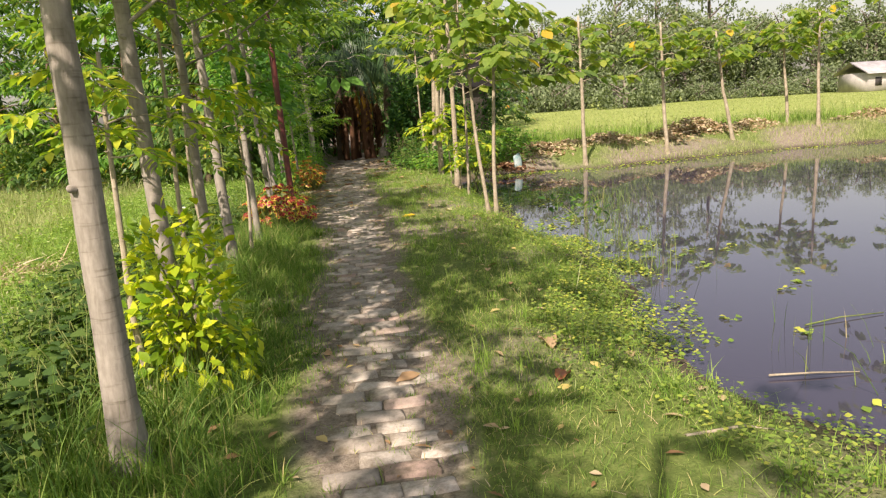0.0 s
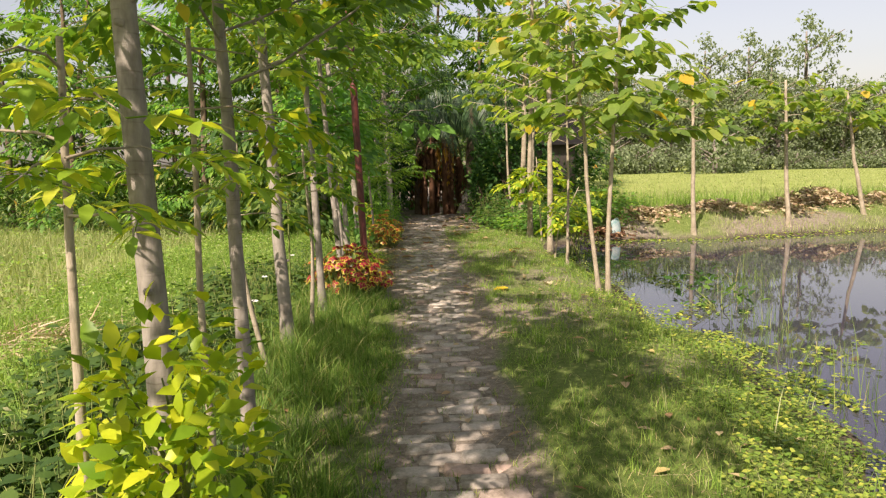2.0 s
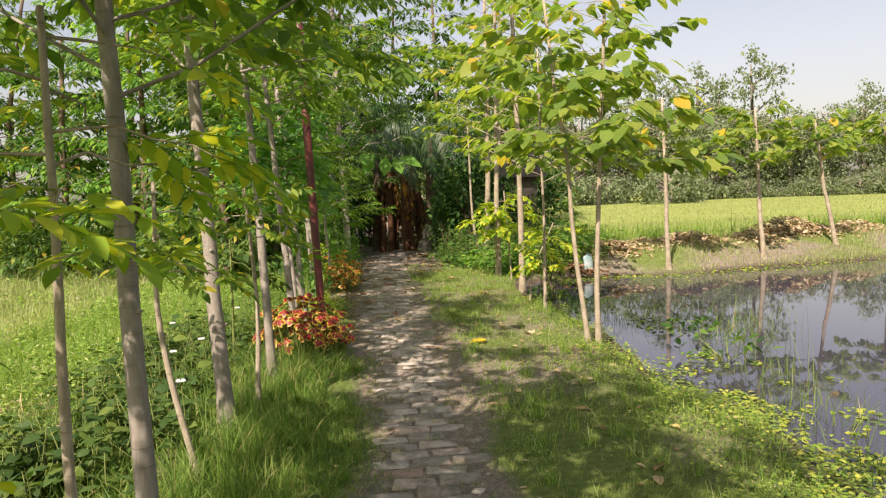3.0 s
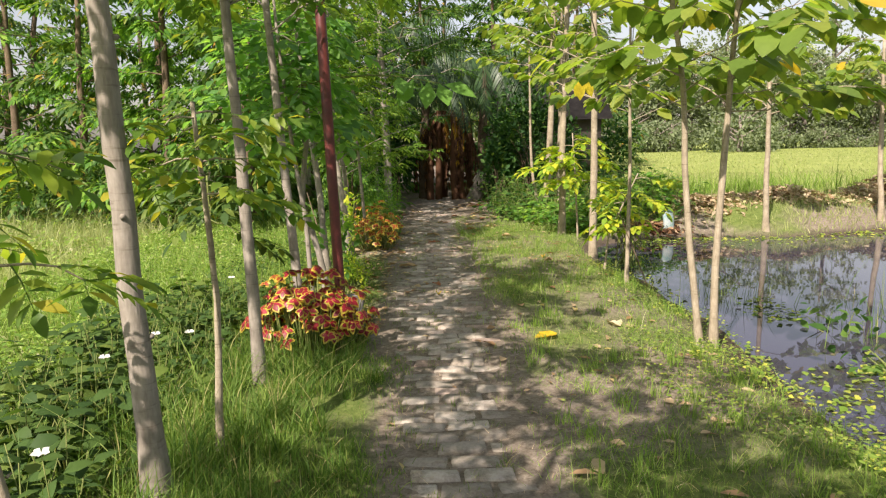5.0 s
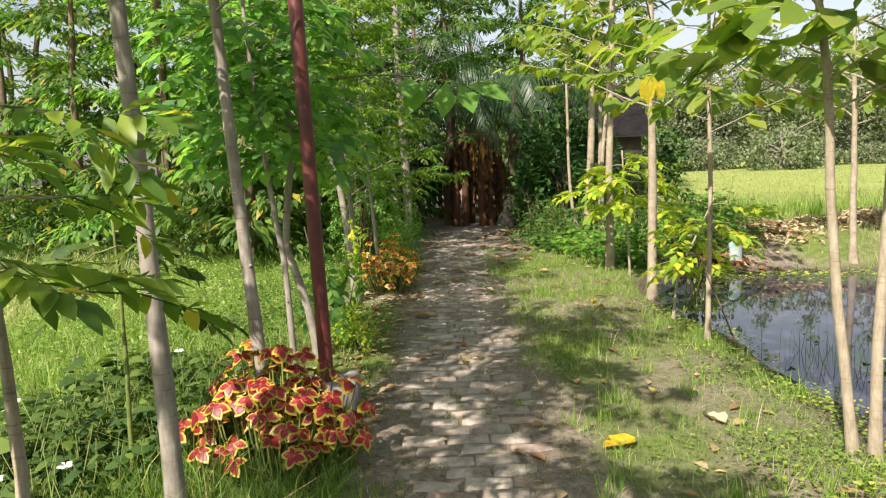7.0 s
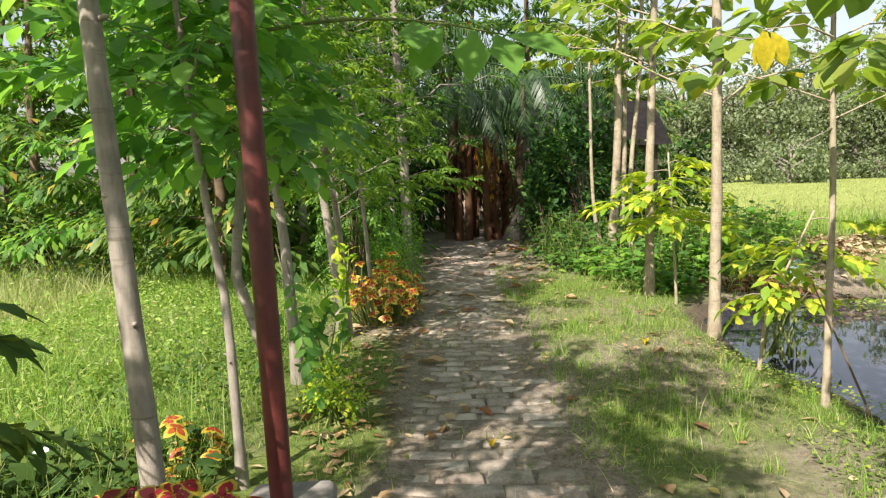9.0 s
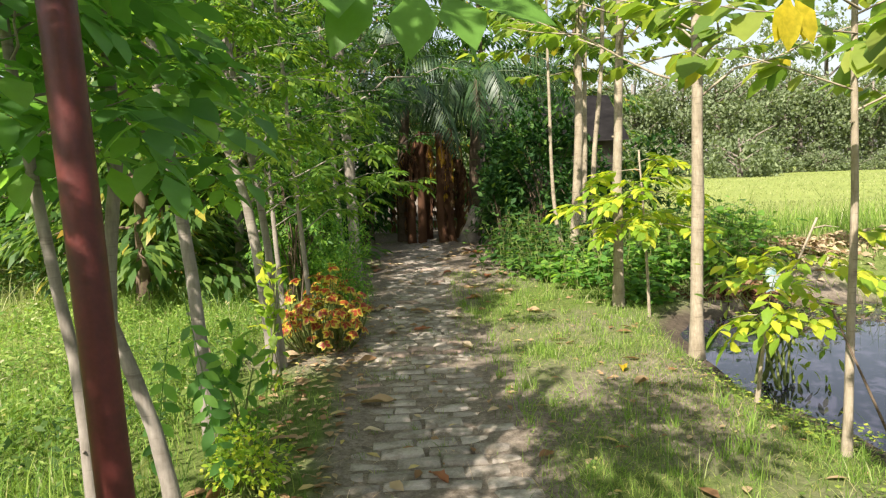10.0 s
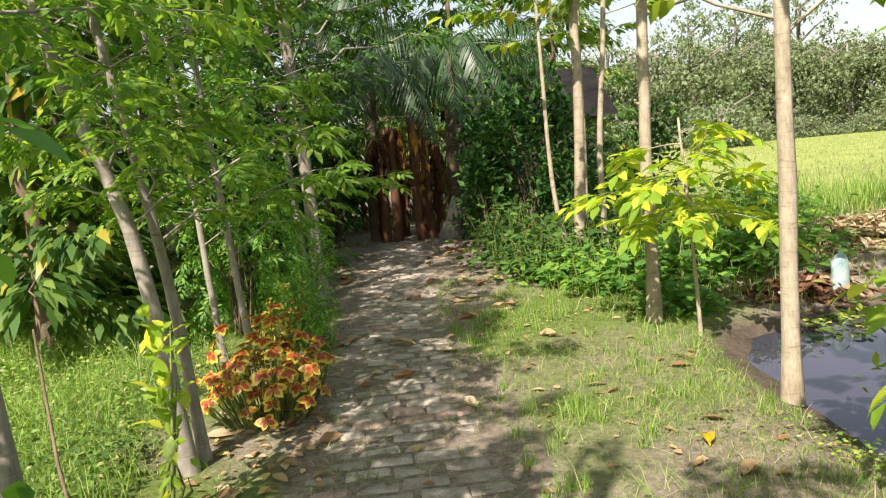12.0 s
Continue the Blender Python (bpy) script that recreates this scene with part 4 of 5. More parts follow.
def banana(x, y, h, label, gold=0.3):
    root = new("banana_plant")
    root.location = (x, y, 0)
    b, l, g = Build(), Build(), Build()
    s = np.linspace(0, 1, 6)
    b.tube(np.stack([rng.normal(0, 0.02, 6), rng.normal(0, 0.02, 6), s * h], 1), np.linspace(0.11, 0.07, 6), 9, 0.08)
    for k in range(9):
        az = rng.uniform(0, 6.28)
        z0 = h * rng.uniform(0.75, 1.02)
        L = h * rng.uniform(0.28, 0.72)
        d = np.array([math.cos(az), math.sin(az), 0])
        t = np.linspace(0, 1, 12)
        mid = np.array([0, 0, z0]) + d * (0.30 * np.sin(t * 1.8))[:, None] + np.array([0, 0, 1.0]) * (0.12 * np.sin(t * 3) - L * t ** 1.4)[:, None]
        golden = rng.uniform() < gold * 1.15
        sd = np.cross(d, [0, 0, 1.0])
        for q in range(1, 12):
            # upper strips of some leaves take the gold, sunlight included in it
            tgt = g if golden and q < 8 else l
            for sg in (-1, 1):
                tgt.leaves([mid[q]], [sd * sg * 0.22 + np.array([0, 0, -1.0]) + rng.normal(0, 0.1, 3)], [d], 0.24 * rng.uniform(0.5, 1.3), 0.075, 0.1, 0.3, False)
        l.tube(mid, np.linspace(0.018, 0.006, 12), 4)
    part("stem", b, LEAF_BANANA, root)
    part("withered_foliage", l, LEAF_BANANA, root, "hanging brown withered leaves")
    if g.n:
        part("golden_foliage", g, LEAF_GOLD, root, "hanging golden-yellow leaves with sunlight in the colour")
    return tagged(root, label, "banana plant", "banana clump")


for k, (x, y, h, g) in enumerate(((0.28, 25.4, 2.1, 0.15), (0.55, 25.3, 2.55, 0.4), (0.98, 25.1, 2.5, 0.62), (1.22, 25.2, 2.6, 0.6), (1.5, 26.0, 1.9, 0.05), (0.08, 26.1, 1.8, 0.05), (0.75, 26.3, 2.6, 0.4))):
    banana(x, y, h, "banana plant with hanging withered brown leaves", g)

stump = new("stump")
stump.location = (1.55, 25.0, 0)
sb = Build()
sb.tube([(0, 0, -0.05), (0.02, 0, 0.12), (0.12, 0.02, 0.4), (0.24, 0.05, 0.8)], [0.26, 0.2, 0.15, 0.12], 12, 0.08)
part("wood", sb, BARK_PALE, stump, smooth=True)
tagged(stump, "leaning pale stump at the path's end", "stump")


def palm(x, y, h, label, n=16, L=2.6, lean=(0.2, 0)):
    root = new("coconut_palm")
    root.location = (x, y, 0)
    b, l = Build(), Build()
    s = np.linspace(0, 1, 14)
    b.tube(np.stack([lean[0] * s ** 2, lean[1] * s ** 2, s * h], 1), np.linspace(0.16, 0.11, 14) * (1 + 0.06 * np.sin(s * 60)), 10)
    top = np.array([lean[0], lean[1], h])
    for k in range(n):
        az = k * 2.4
        up = rng.uniform(-0.15, 0.9)
        d = np.array([math.cos(az), math.sin(az), 0])
        t = np.linspace(0, 1, 34)
        LL = L * rng.uniform(0.8, 1.1)
        mid = top + d * (LL * 0.85 * np.sin(t * 1.45))[:, None] + np.array([0, 0, 1.0]) * (LL * (up * t - (0.5 + 0.45 * up) * 1.25 * t * t))[:, None]
        l.tube(mid[::3], np.linspace(0.025, 0.006, len(mid[::3])), 4)
        tg = unit(np.gradient(mid, axis=0))
        sd = unit(np.cross(tg, [0, 0, 1.0]))
        for sg in (-1, 1):
            ln = 0.62 * np.sin(np.clip(t * 0.9 + 0.12, 0, 1) * 3.0) + 0.12
            l.leaves(mid[3:], (sd * sg * 0.75 + tg * 0.45 + np.array([0, 0, -0.75]) + rng.normal(0, 0.06, mid.shape))[3:], np.cross(sd, tg)[3:] + [0, 0, 0.4], ln[3:], 0.045, 0.25, 0.3, False)
    part("trunk", b, BARK_BROWN, root, smooth=True)
    part("frond_crown", l, LEAF_PALM, root, "drooping feathery fronds")
    return tagged(root, label, "palm", "palms at the path's end")


palm(0.1, 25.9, 3.5, "coconut palm with drooping dark fronds", 18, 2.6)
palm(1.9, 26.6, 4.0, "coconut palm with arching fronds", 18, 2.8)
palm(-0.9, 28.2, 5.2, "coconut palm with drooping dark fronds", 16, 2.9)

# ---- shed behind the thicket ----
shed = new("shed")
shed.location = (4.4, 30.5, 0)
b = Build()
b.box((-1.8, -1.6, 0), (1.8, 1.6, 2.5), 0.02)
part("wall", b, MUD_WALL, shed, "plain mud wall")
b = Build()
for sg in (-1, 1):
    b.add([(-2.1 * 1, -1.95 * sg, 2.35), (2.1, -1.95 * sg, 2.35), (2.1, 0, 3.75), (-2.1, 0, 3.75), (-2.1, -1.95 * sg, 2.40), (2.1, -1.95 * sg, 2.40), (2.1, 0, 3.80), (-2.1, 0, 3.80)], (),
          [[0, 1, 2, 3], [4, 5, 6, 7], [0, 1, 5, 4], [0, 3, 7, 4], [1, 2, 6, 5]])
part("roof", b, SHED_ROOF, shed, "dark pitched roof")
tagged(shed, "small shed with a dark pitched roof behind trees", "shed")

# ---- woods on the meadow side ----


def wood_tree(x, y, h, spread, label, leaf, count, ll, width=0.36, r=0.11, z0=0.3, group="woods behind the meadow"):
    return tree("tree", label, [(x, y, -0.1), (x + rng.normal(0, 0.1), y, h * 0.5), (x + rng.normal(0, 0.25), y, h)], r, r * 0.4, BARK_BROWN, leaf,
                dict(z=(z0, h), reach=spread, rise=0.35, n=26, style="simple", size=ll, per=count // 26, bare=0.1, width=width, puff=0.5, hang=0.5, full=False, taper=0.5, sag=0.35), group=group, sides=8, scars=0)


EDGE_TREES = ((-3.6, 20.3, 5.5, 2.1), (-5.6, 20.8, 6.5, 2.6), (-7.8, 21.6, 6.0, 2.6), (-9.8, 22.5, 7.0, 3.0), (-12.2, 23.5, 6.5, 3.0), (-14.8, 24.0, 7.0, 3.2), (-4.4, 22.8, 7.5, 2.8), (-2.6, 22.4, 6.5, 2.2), (-3.2, 18.0, 4.6, 1.5))
BACK_TREES = ((-6.8, 24, 8.5, 3.2), (-11, 26, 8.5, 3.4), (-17.5, 23, 7, 3.4), (-20, 20, 7, 3.4), (-2.5, 27.5, 7.5, 3.0), (0.2, 30.5, 8.5, 3.4), (3.0, 32.5, 8, 3.2), (6.2, 33, 6.5, 2.6), (-22, 14, 7, 3.6), (-23, 7, 7, 3.6), (-24, 0, 7, 3.6))
TALL_TREES = ((-1.0, 33, 12.5, 4.4), (3.4, 35.5, 12, 4.4), (-5, 30, 11.5, 4.2), (-9, 29, 10.5, 4.2), (-13.5, 28.5, 10.5, 4.4), (-18, 28, 10.5, 4.4), (7.2, 37, 10, 3.6), (-22.5, 26, 10, 4.4), (1.2, 38, 14, 4.6), (-4.2, 37, 14, 4.6))
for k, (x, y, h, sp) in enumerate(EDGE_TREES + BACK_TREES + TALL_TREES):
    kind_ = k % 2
    # back trees near the middle: darker leaves paint the shade above the path's end
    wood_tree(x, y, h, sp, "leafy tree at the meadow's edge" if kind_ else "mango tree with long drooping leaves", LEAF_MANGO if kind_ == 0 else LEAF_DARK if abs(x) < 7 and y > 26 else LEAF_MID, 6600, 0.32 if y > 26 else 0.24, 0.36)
for x, y, s_, hh in ((-3.4, 19.6, 1.2, 1.1), (-5.0, 19.9, 1.3, 1.2), (-6.9, 20.4, 1.4, 1.3), (-8.8, 21.0, 1.4, 1.2), (-10.8, 21.8, 1.5, 1.3), (-13.0, 22.4, 1.6, 1.4), (-15.5, 22.6, 2.0, 3.0), (-18.5, 22.0, 2.2, 3.2), (-14.0, 24.5, 2.2, 3.4)):
    bush("shrub", "dark leafy shrub under the meadow trees", (x, y, -0.05), (s_, s_ * 0.7, hh), 1500, LEAF_MANGO, 0.17, 0.32, 14, full=False, group="shrubs under the meadow trees")

# ---- the far line of woods beyond the field ----


def far_tree(seed_h, spread, clumps, label, gap=0.0):
    root = new("tree")
    b, l = Build(), Build()
    b.tube([(0, 0, -0.3), (0.1, 0, seed_h * 0.35), (0.0, 0.1, seed_h * 0.85)], [0.28, 0.2, 0.06], 7, 0.05)
    for k in range(9):
        az, z = k * 2.4, seed_h * rng.uniform(0.25, 0.75)
        b.tube([(0, 0, z), (math.cos(az) * spread * 0.5, math.sin(az) * spread * 0.5, z + spread * 0.3), (math.cos(az) * spread * 0.8, math.sin(az) * spread * 0.8, z + spread * 0.45)], [0.09, 0.06, 0.02], 5)
    c = rng.normal(size=(clumps, 3))
    c = unit(c) * rng.uniform(0.35, 1.0, clumps)[:, None] ** 0.5 * [spread, spread, seed_h * (0.46 - gap)] + [0, 0, seed_h * (0.50 + gap)]
    per = 30
    o = np.repeat(c, per, 0) + unit(rng.normal(size=(clumps * per, 3))) * rng.uniform(0.15, 1.0, clumps * per)[:, None] * 0.95 * [1, 1, 0.65]
    o[:, 2] = np.maximum(o[:, 2], 0.1)
    n = len(o)
    L = rng.uniform(0.2, 0.42, n)
    l.leaves(o, rng.normal(size=(n, 3)) - [0, 0, 0.4], np.array([0, 0, 1.0]) + rng.normal(0, 0.6, (n, 3)), L, L * 0.55, 0.2, 0.2, False)
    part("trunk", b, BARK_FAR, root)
    part("crown", l, LEAF_FAR_HAZED, root)
    return tagged(root, label, "tree", "woods beyond the field")


# the crowns' grey-green includes a haze tint in the leaf colour
kinds = [far_tree(8.5, 3.6, 105, "grey-green haze-tinted tree in the far woods"), far_tree(7.0, 3.9, 115, "broad grey-green haze-tinted tree in the far woods"), far_tree(5.2, 3.4, 95, "low bushy tree in the far woods", -0.04),
         far_tree(10.5, 3.0, 60, "tall grey-green haze-tinted tree in the far woods", 0.1)]
far_bush = far_tree(3.6, 2.9, 80, "low grey-green haze-tinted bush before the far woods", -0.06)
far_bush.matrix_basis = Matrix.Translation((24.0, 57.5, 0.4))
spots = []
for k in range(46):
    u = k / 45
    spots.append((2 + 100 * u + rng.normal(0, 1.0), 62 + 7 * math.sin(u * 5) + rng.uniform(-2, 3) - 10 * max(0, u - 0.6), k))
for k in range(26):
    u = k / 25
    spots.append((0 + 110 * u + rng.normal(0, 1.5), 72 + rng.uniform(-2, 4), k + 1))
for k, (x, y, s_) in enumerate(spots):
    src = kinds[(s_ * 7 + k) % 4] if k < 46 else kinds[(0, 1, 3, 1)[k % 4]]
    sc = rng.uniform(0.85, 1.2)
    m = Matrix.LocRotScale((x, y, height(x, y)), Euler((0, 0, rng.uniform(0, 6.28))), (sc, sc, sc * rng.uniform(0.9, 1.1)))
    if k < 4:
        kinds[k].matrix_basis = m
    else:
        copy_thing(src, Matrix.LocRotScale(m.translation, m.to_quaternion(), (1, 1, 1))).scale = m.to_scale()
for x, y, sc in ((40.5, 74, 1.55), (35, 75, 1.4), (30, 74, 1.35)):
    copy_thing(kinds[3], Matrix.Translation((x, y, 0.9))).scale = (sc * 0.9, sc * 0.9, sc)

for k in range(46):
    u = k / 45
    sc = rng.uniform(0.5, 0.95)
    low = copy_thing(far_bush, Matrix.LocRotScale((4 + 92 * u + rng.normal(0, 1.2), 58.5 + 7 * math.sin(u * 5) + rng.uniform(-1.5, 1.5) - 10 * max(0, u - 0.6), 0.35), Euler((0, 0, rng.uniform(0, 6.28))), (1, 1, 1)))
    low.scale = (sc, sc, sc * rng.uniform(0.75, 1.15))

house = new("house")
house.location, house.scale = (47.0, 57.0, 0.75), (0.6, 0.6, 0.6)
b = Build()
b.box((-4, -3, 0), (4, 3, 2.6), 0.02)
part("wall", b, HOUSE_WALL, house, "whitewashed wall")
b = Build()
b.add([(-4.6, -3.7, 2.4), (4.6, -3.7, 2.4), (4.6, 0, 4.1), (-4.6, 0, 4.1), (4.6, 3.7, 2.4), (-4.6, 3.7, 2.4), (-4.6, -3.7, 2.5), (4.6, -3.7, 2.5), (4.6, 0, 4.2), (-4.6, 0, 4.2), (4.6, 3.7, 2.5), (-4.6, 3.7, 2.5)], (),
      [[0, 1, 2, 3], [3, 2, 4, 5], [6, 7, 8, 9], [9, 8, 10, 11], [0, 1, 7, 6], [5, 4, 10, 11]])
part("roof", b, TIN_ROOF, house, "grey tin roof")
# flat dark panels on the wall in place of unlit openings
for wx in (-2.4, 0.2, 2.6):
    b = Build()
    b.box((wx - 0.5, -3.05, 0.7 if wx != 0.2 else 0.0), (wx + 0.5, -3.004, 1.9))
    part("window" if wx != 0.2 else "door", b, DARK_OPENING, house)
tagged(house, "low whitewashed house with a grey tin roof across the field", "house")

# ---- grass ----


def scatter(x0, x1, y0, y1, n, keep):
    x, y = rng.uniform(x0, x1, n), rng.uniform(y0, y1, n)
    ok = rng.uniform(0, 1, n) < np.clip(keep(x, y), 0, 1)
    return x[ok], y[ok]


def verge(x, y):
    """How grassy the strip between path and pond is."""
    o = x - path_mid(y)
    k = np.clip((np.abs(o - 0.06) - np.where(y < 9.5, 0.24, 0.42)) / 0.25, 0, 1)
    k = k * np.clip(0.55 + 0.8 * waves(x, y, 2.1, 21), 0.05, 1)
    k = np.where((o > 0) & (y > 5.5), k * np.clip(0.5 + 1.1 * waves(x, y, 1.9, 22), 0.10, 1), k)
    return np.where(inside_pond(x, y) > -0.12, 0, k) * np.clip((21 - y) / 4, 0, 1)


def lawn(name, label, x, y, h, w, mat, lean=0.4):
    b = Build()
    b.blades(on_ground(x, y) - [0, 0, 0.004], h, w, lean)
    return tagged(part(name, b, mat), label, "grass", kind="stuff")


x, y = scatter(0.2, 3.3, 1.3, 21, 170000, verge)
lawn("grass", "short worn grass between path and pond", x, y, rng.gamma(4, 0.010, len(x)), 0.0045, GRASS_SHORT, 0.95)
x, y = scatter(0.45, 2.7, 2, 20, 70000, lambda x, y: (inside_pond(x, y) < -0.15) * np.clip(0.1 + 1.3 * waves(x, y, 3.4, 51), 0.04, 0.9) * np.clip((x - path_mid(y) - 0.35) / 0.3, 0, 1))
lawn("grass", "matted light green grass patches on the verge", x, y, rng.gamma(4, 0.013, len(x)), 0.004, GRASS_TALL, 1.3)
x, y = scatter(-0.9, 2.6, 2, 22, 15000, lambda x, y: (inside_pond(x, y) < -0.1) * np.clip(0.35 + 0.6 * waves(x, y, 2.6, 52), 0.08, 1))
lawn("dry_grass", "fine dry grass scraps trodden into the soil", x, y, rng.gamma(4, 0.006, len(x)), 0.004, STRAW, 3.0)
x, y = scatter(-1.35, 0.0, 1.3, 14, 66000, lambda x, y: np.clip((path_mid(y) - x - np.where(y < 9.8, 0.15, 0.42)) / 0.25, 0, 1) * np.clip(0.55 + 0.85 * waves(x, y, 2.4, 23), 0.08, 1) * np.where(y > 10.2, 0.25, 1))
lawn("grass", "soft green grass along the path's edge", x, y, rng.gamma(4, 0.021, len(x)) * np.clip((path_mid(y) - x) / 0.9, 0.35, 1.25), 0.0055, GRASS_LUSH, 0.6)
tx, ty = scatter(-1.3, -0.25, 1.8, 10.3, 420, lambda x, y: np.clip((-0.2 - x) / 0.4, 0.2, 1))
x = np.repeat(tx, 34) + rng.normal(0, 0.028, len(tx) * 34)
y = np.repeat(ty, 34) + rng.normal(0, 0.028, len(tx) * 34)
lawn("grass", "arching tufts of lush green grass by the path", x, y, rng.gamma(6, 0.03, len(x)) * np.clip((0.35 - x) / 1.1, 0.4, 1.2), 0.0065, GRASS_LUSH, 0.75)
x, y = scatter(-1.2, 0.05, 14, 22, 6000, lambda x, y: 0.35 * np.clip((path_mid(y) - x - 0.6) / 0.3, 0, 1))
lawn("grass", "sparse grass under the shrubs", x, y, rng.gamma(4, 0.015, len(x)), 0.005, GRASS_SHORT, 0.6)
# tufts in the brick joints
tx, ty = rng.uniform(-0.35, 0.7, 420), 2 + 15 * rng.uniform(0, 1, 420) ** 1.4
x = np.repeat(tx, 14) + rng.normal(0, 0.025, 420 * 14)
y = np.repeat(ty, 14) + rng.normal(0, 0.025, 420 * 14)
lawn("grass", "small grass tufts between the bricks", x, y, rng.gamma(4, 0.009, len(x)), 0.004, GRASS_SHORT, 0.6)
tx, ty = scatter(0.7, 2.4, 2, 19, 560, lambda x, y: 0.6 * (inside_pond(x, y) < -0.05))
x = np.repeat(tx, 26) + rng.normal(0, 0.03, len(tx) * 26)
y = np.repeat(ty, 26) + rng.normal(0, 0.03, len(tx) * 26)
lawn("grass", "coarse grass tufts on the worn verge", x, y, rng.gamma(5, 0.02, len(x)), 0.0055, GRASS_TALL, 0.5)
x, y = scatter(-2.3, -1.2, 1.6, 12, 26000, lambda x, y: np.clip(0.7 + 0.6 * waves(x, y, 1.6, 24), 0.1, 1))
lawn("grass", "deep green rank grass under the row of trees", x, y, rng.gamma(5, 0.032, len(x)), 0.008, GRASS_LUSH, 0.7)
x, y = scatter(0.7, 2.5, 6, 19, 9000, lambda x, y: (inside_pond(x, y) < -0.1) * np.clip(1.2 * waves(x, y, 2.6, 29), 0, 0.7))
b = Build()
az, L = rng.uniform(0, 6.28, len(x)), rng.uniform(0.014, 0.038, len(x))
b.leaves(on_ground(x, y) + np.stack([0 * x, 0 * x, rng.uniform(0.01, 0.06, len(x))], 1), np.stack([np.cos(az), np.sin(az), rng.uniform(-0.1, 0.5, len(x))], 1), np.array([0, 0, 1.0]) + rng.normal(0, 0.3, (len(x), 3)), L, L * 0.6, 0.2, 0.2, False)
tagged(part("verge_weeds", b, GRASS_SHORT), "low leafy weeds creeping over the worn verge", "weeds", kind="stuff")
# meadow
x, y = scatter(-4.6, -1.2, 1.5, 21, 110000, lambda x, y: np.where(y < 11.6, np.clip((-2.0 - x) / 0.8, 0.06, 1), np.clip((-1.15 - x) / 0.7, 0.1, 1)) * np.clip(0.75 + 0.5 * waves(x, y, 1.2, 25), 0.15, 1))
lawn("meadow_grass", "tall sunny yellow-green meadow grass", x, y, rng.gamma(5, 0.036, len(x)) * np.clip(0.9 + 0.55 * waves(x, y, 2.4, 45), 0.35, 1.6), 0.0065, GRASS_TALL, 0.6)
x, y = scatter(-16, -4.4, 6, 23.5, 56000, lambda x, y: np.clip(0.8 + 0.4 * waves(x, y, 0.8, 26), 0.2, 1))
lawn("meadow_grass", "tall sunny yellow-green meadow grass", x, y, rng.gamma(5, 0.05, len(x)), 0.012, GRASS_FIELD, 0.6)

for lo, hi, y0, y1, n_, L_ in ((-2.3, -1.3, 2.0, 15, 11000, 0.06), (-4.6, -2.2, 2.0, 21, 34000, 0.05), (-3.4, -1.3, 11.5, 18, 16000, 0.04), (-14, -4.4, 8, 23, 16000, 0.085)):
    x, y = scatter(lo, hi, y0, y1, n_, lambda x, y: np.clip(0.55 + 0.6 * waves(x, y, 1.5, 41), 0.1, 1))
    p = on_ground(x, y) + np.stack([0 * x, 0 * x, rng.uniform(0.03, 0.26, len(x))], 1)
    b = Build()
    L = L_ * rng.uniform(0.6, 1.4, len(x))
    b.leaves(p, rng.normal(0, 1, (len(x), 3)) * [1, 1, 0.35], np.array([0, 0, 1.0]) + rng.normal(0, 0.4, (len(x), 3)), L, L * 0.45, 0.2, 0.2, False)
    tagged(part("meadow_weeds", b, LEAF_WEED if lo == -2.3 else GRASS_LUSH if lo == -3.4 else GRASS_TALL), "small leafy weeds through the grass", "weeds", kind="stuff")


def behind_bank(x, y):
    return y - np.interp(x, FAR_X, FAR_Y)


x, y = scatter(3.6, 34, 17, 27, 60000, lambda x, y: (behind_bank(x, y) > 2.4) * np.clip(1.3 - (behind_bank(x, y) - 2.4) / 4, 0.1, 1) * np.clip(0.8 + 0.5 * waves(x, y, 0.9, 27), 0.2, 1))
lawn("bank_grass", "tall rank grass along the field's edge", x, y, rng.gamma(6, 0.05, len(x)) * np.clip(1.6 - (behind_bank(x, y) - 2.4) / 3, 0.45, 1.5), 0.014, GRASS_TALL, 0.4)
x, y = scatter(3.0, 80, 27, 62, 44000, lambda x, y: np.where(y > 60, 0, 0.9))
lawn("field_grass", "level light green paddy field", x, y, rng.uniform(0.05, 0.12, len(x)), 0.03, GRASS_FIELD, 1.0)
x, y = scatter(3.4, 30, 19, 29, 42000, lambda x, y: (behind_bank(x, y) > 2.6) * 1.0)
lawn("field_grass", "fine light green paddy grass", x, y, rng.uniform(0.05, 0.12, len(x)), 0.010, GRASS_FIELD, 0.9)
x, y = scatter(3.4, 26, 15.6, 20.5, 56000, lambda x, y: (behind_bank(x, y) > 0.02) * (behind_bank(x, y) < 2.8) * np.clip(0.7 + 0.6 * waves(x, y, 1.6, 28), 0.15, 1))
lawn("bank_grass", "sparse short grass on the muddy far bank", x, y, rng.gamma(4, 0.026, len(x)), 0.014, GRASS_FIELD, 0.5)
# reeds
for cx, cy, n_, hh in ((3.0, 7.4, 130, 0.26), (2.75, 6.3, 60, 0.34), (3.3, 8.6, 60, 0.3), (3.9, 10.2, 120, 0.32), (4.6, 11.2, 70, 0.28), (3.05, 3.6, 26, 0.22), (3.2, 12.0, 90, 0.3)):
    b = Build()
    p = np.stack([rng.normal(cx, 0.26, n_), rng.normal(cy, 0.32, n_), np.full(n_, POND_Z - 0.05)], 1)
    b.blades(p, rng.gamma(6, hh / 6, n_) + 0.05, 0.006, 0.45)
    tagged(part("reed_clump", b, GRASS_SHORT), "thin water grass standing in the pond", "reeds", "water grasses", "stuff")

# ---- floating and creeping water plants ----


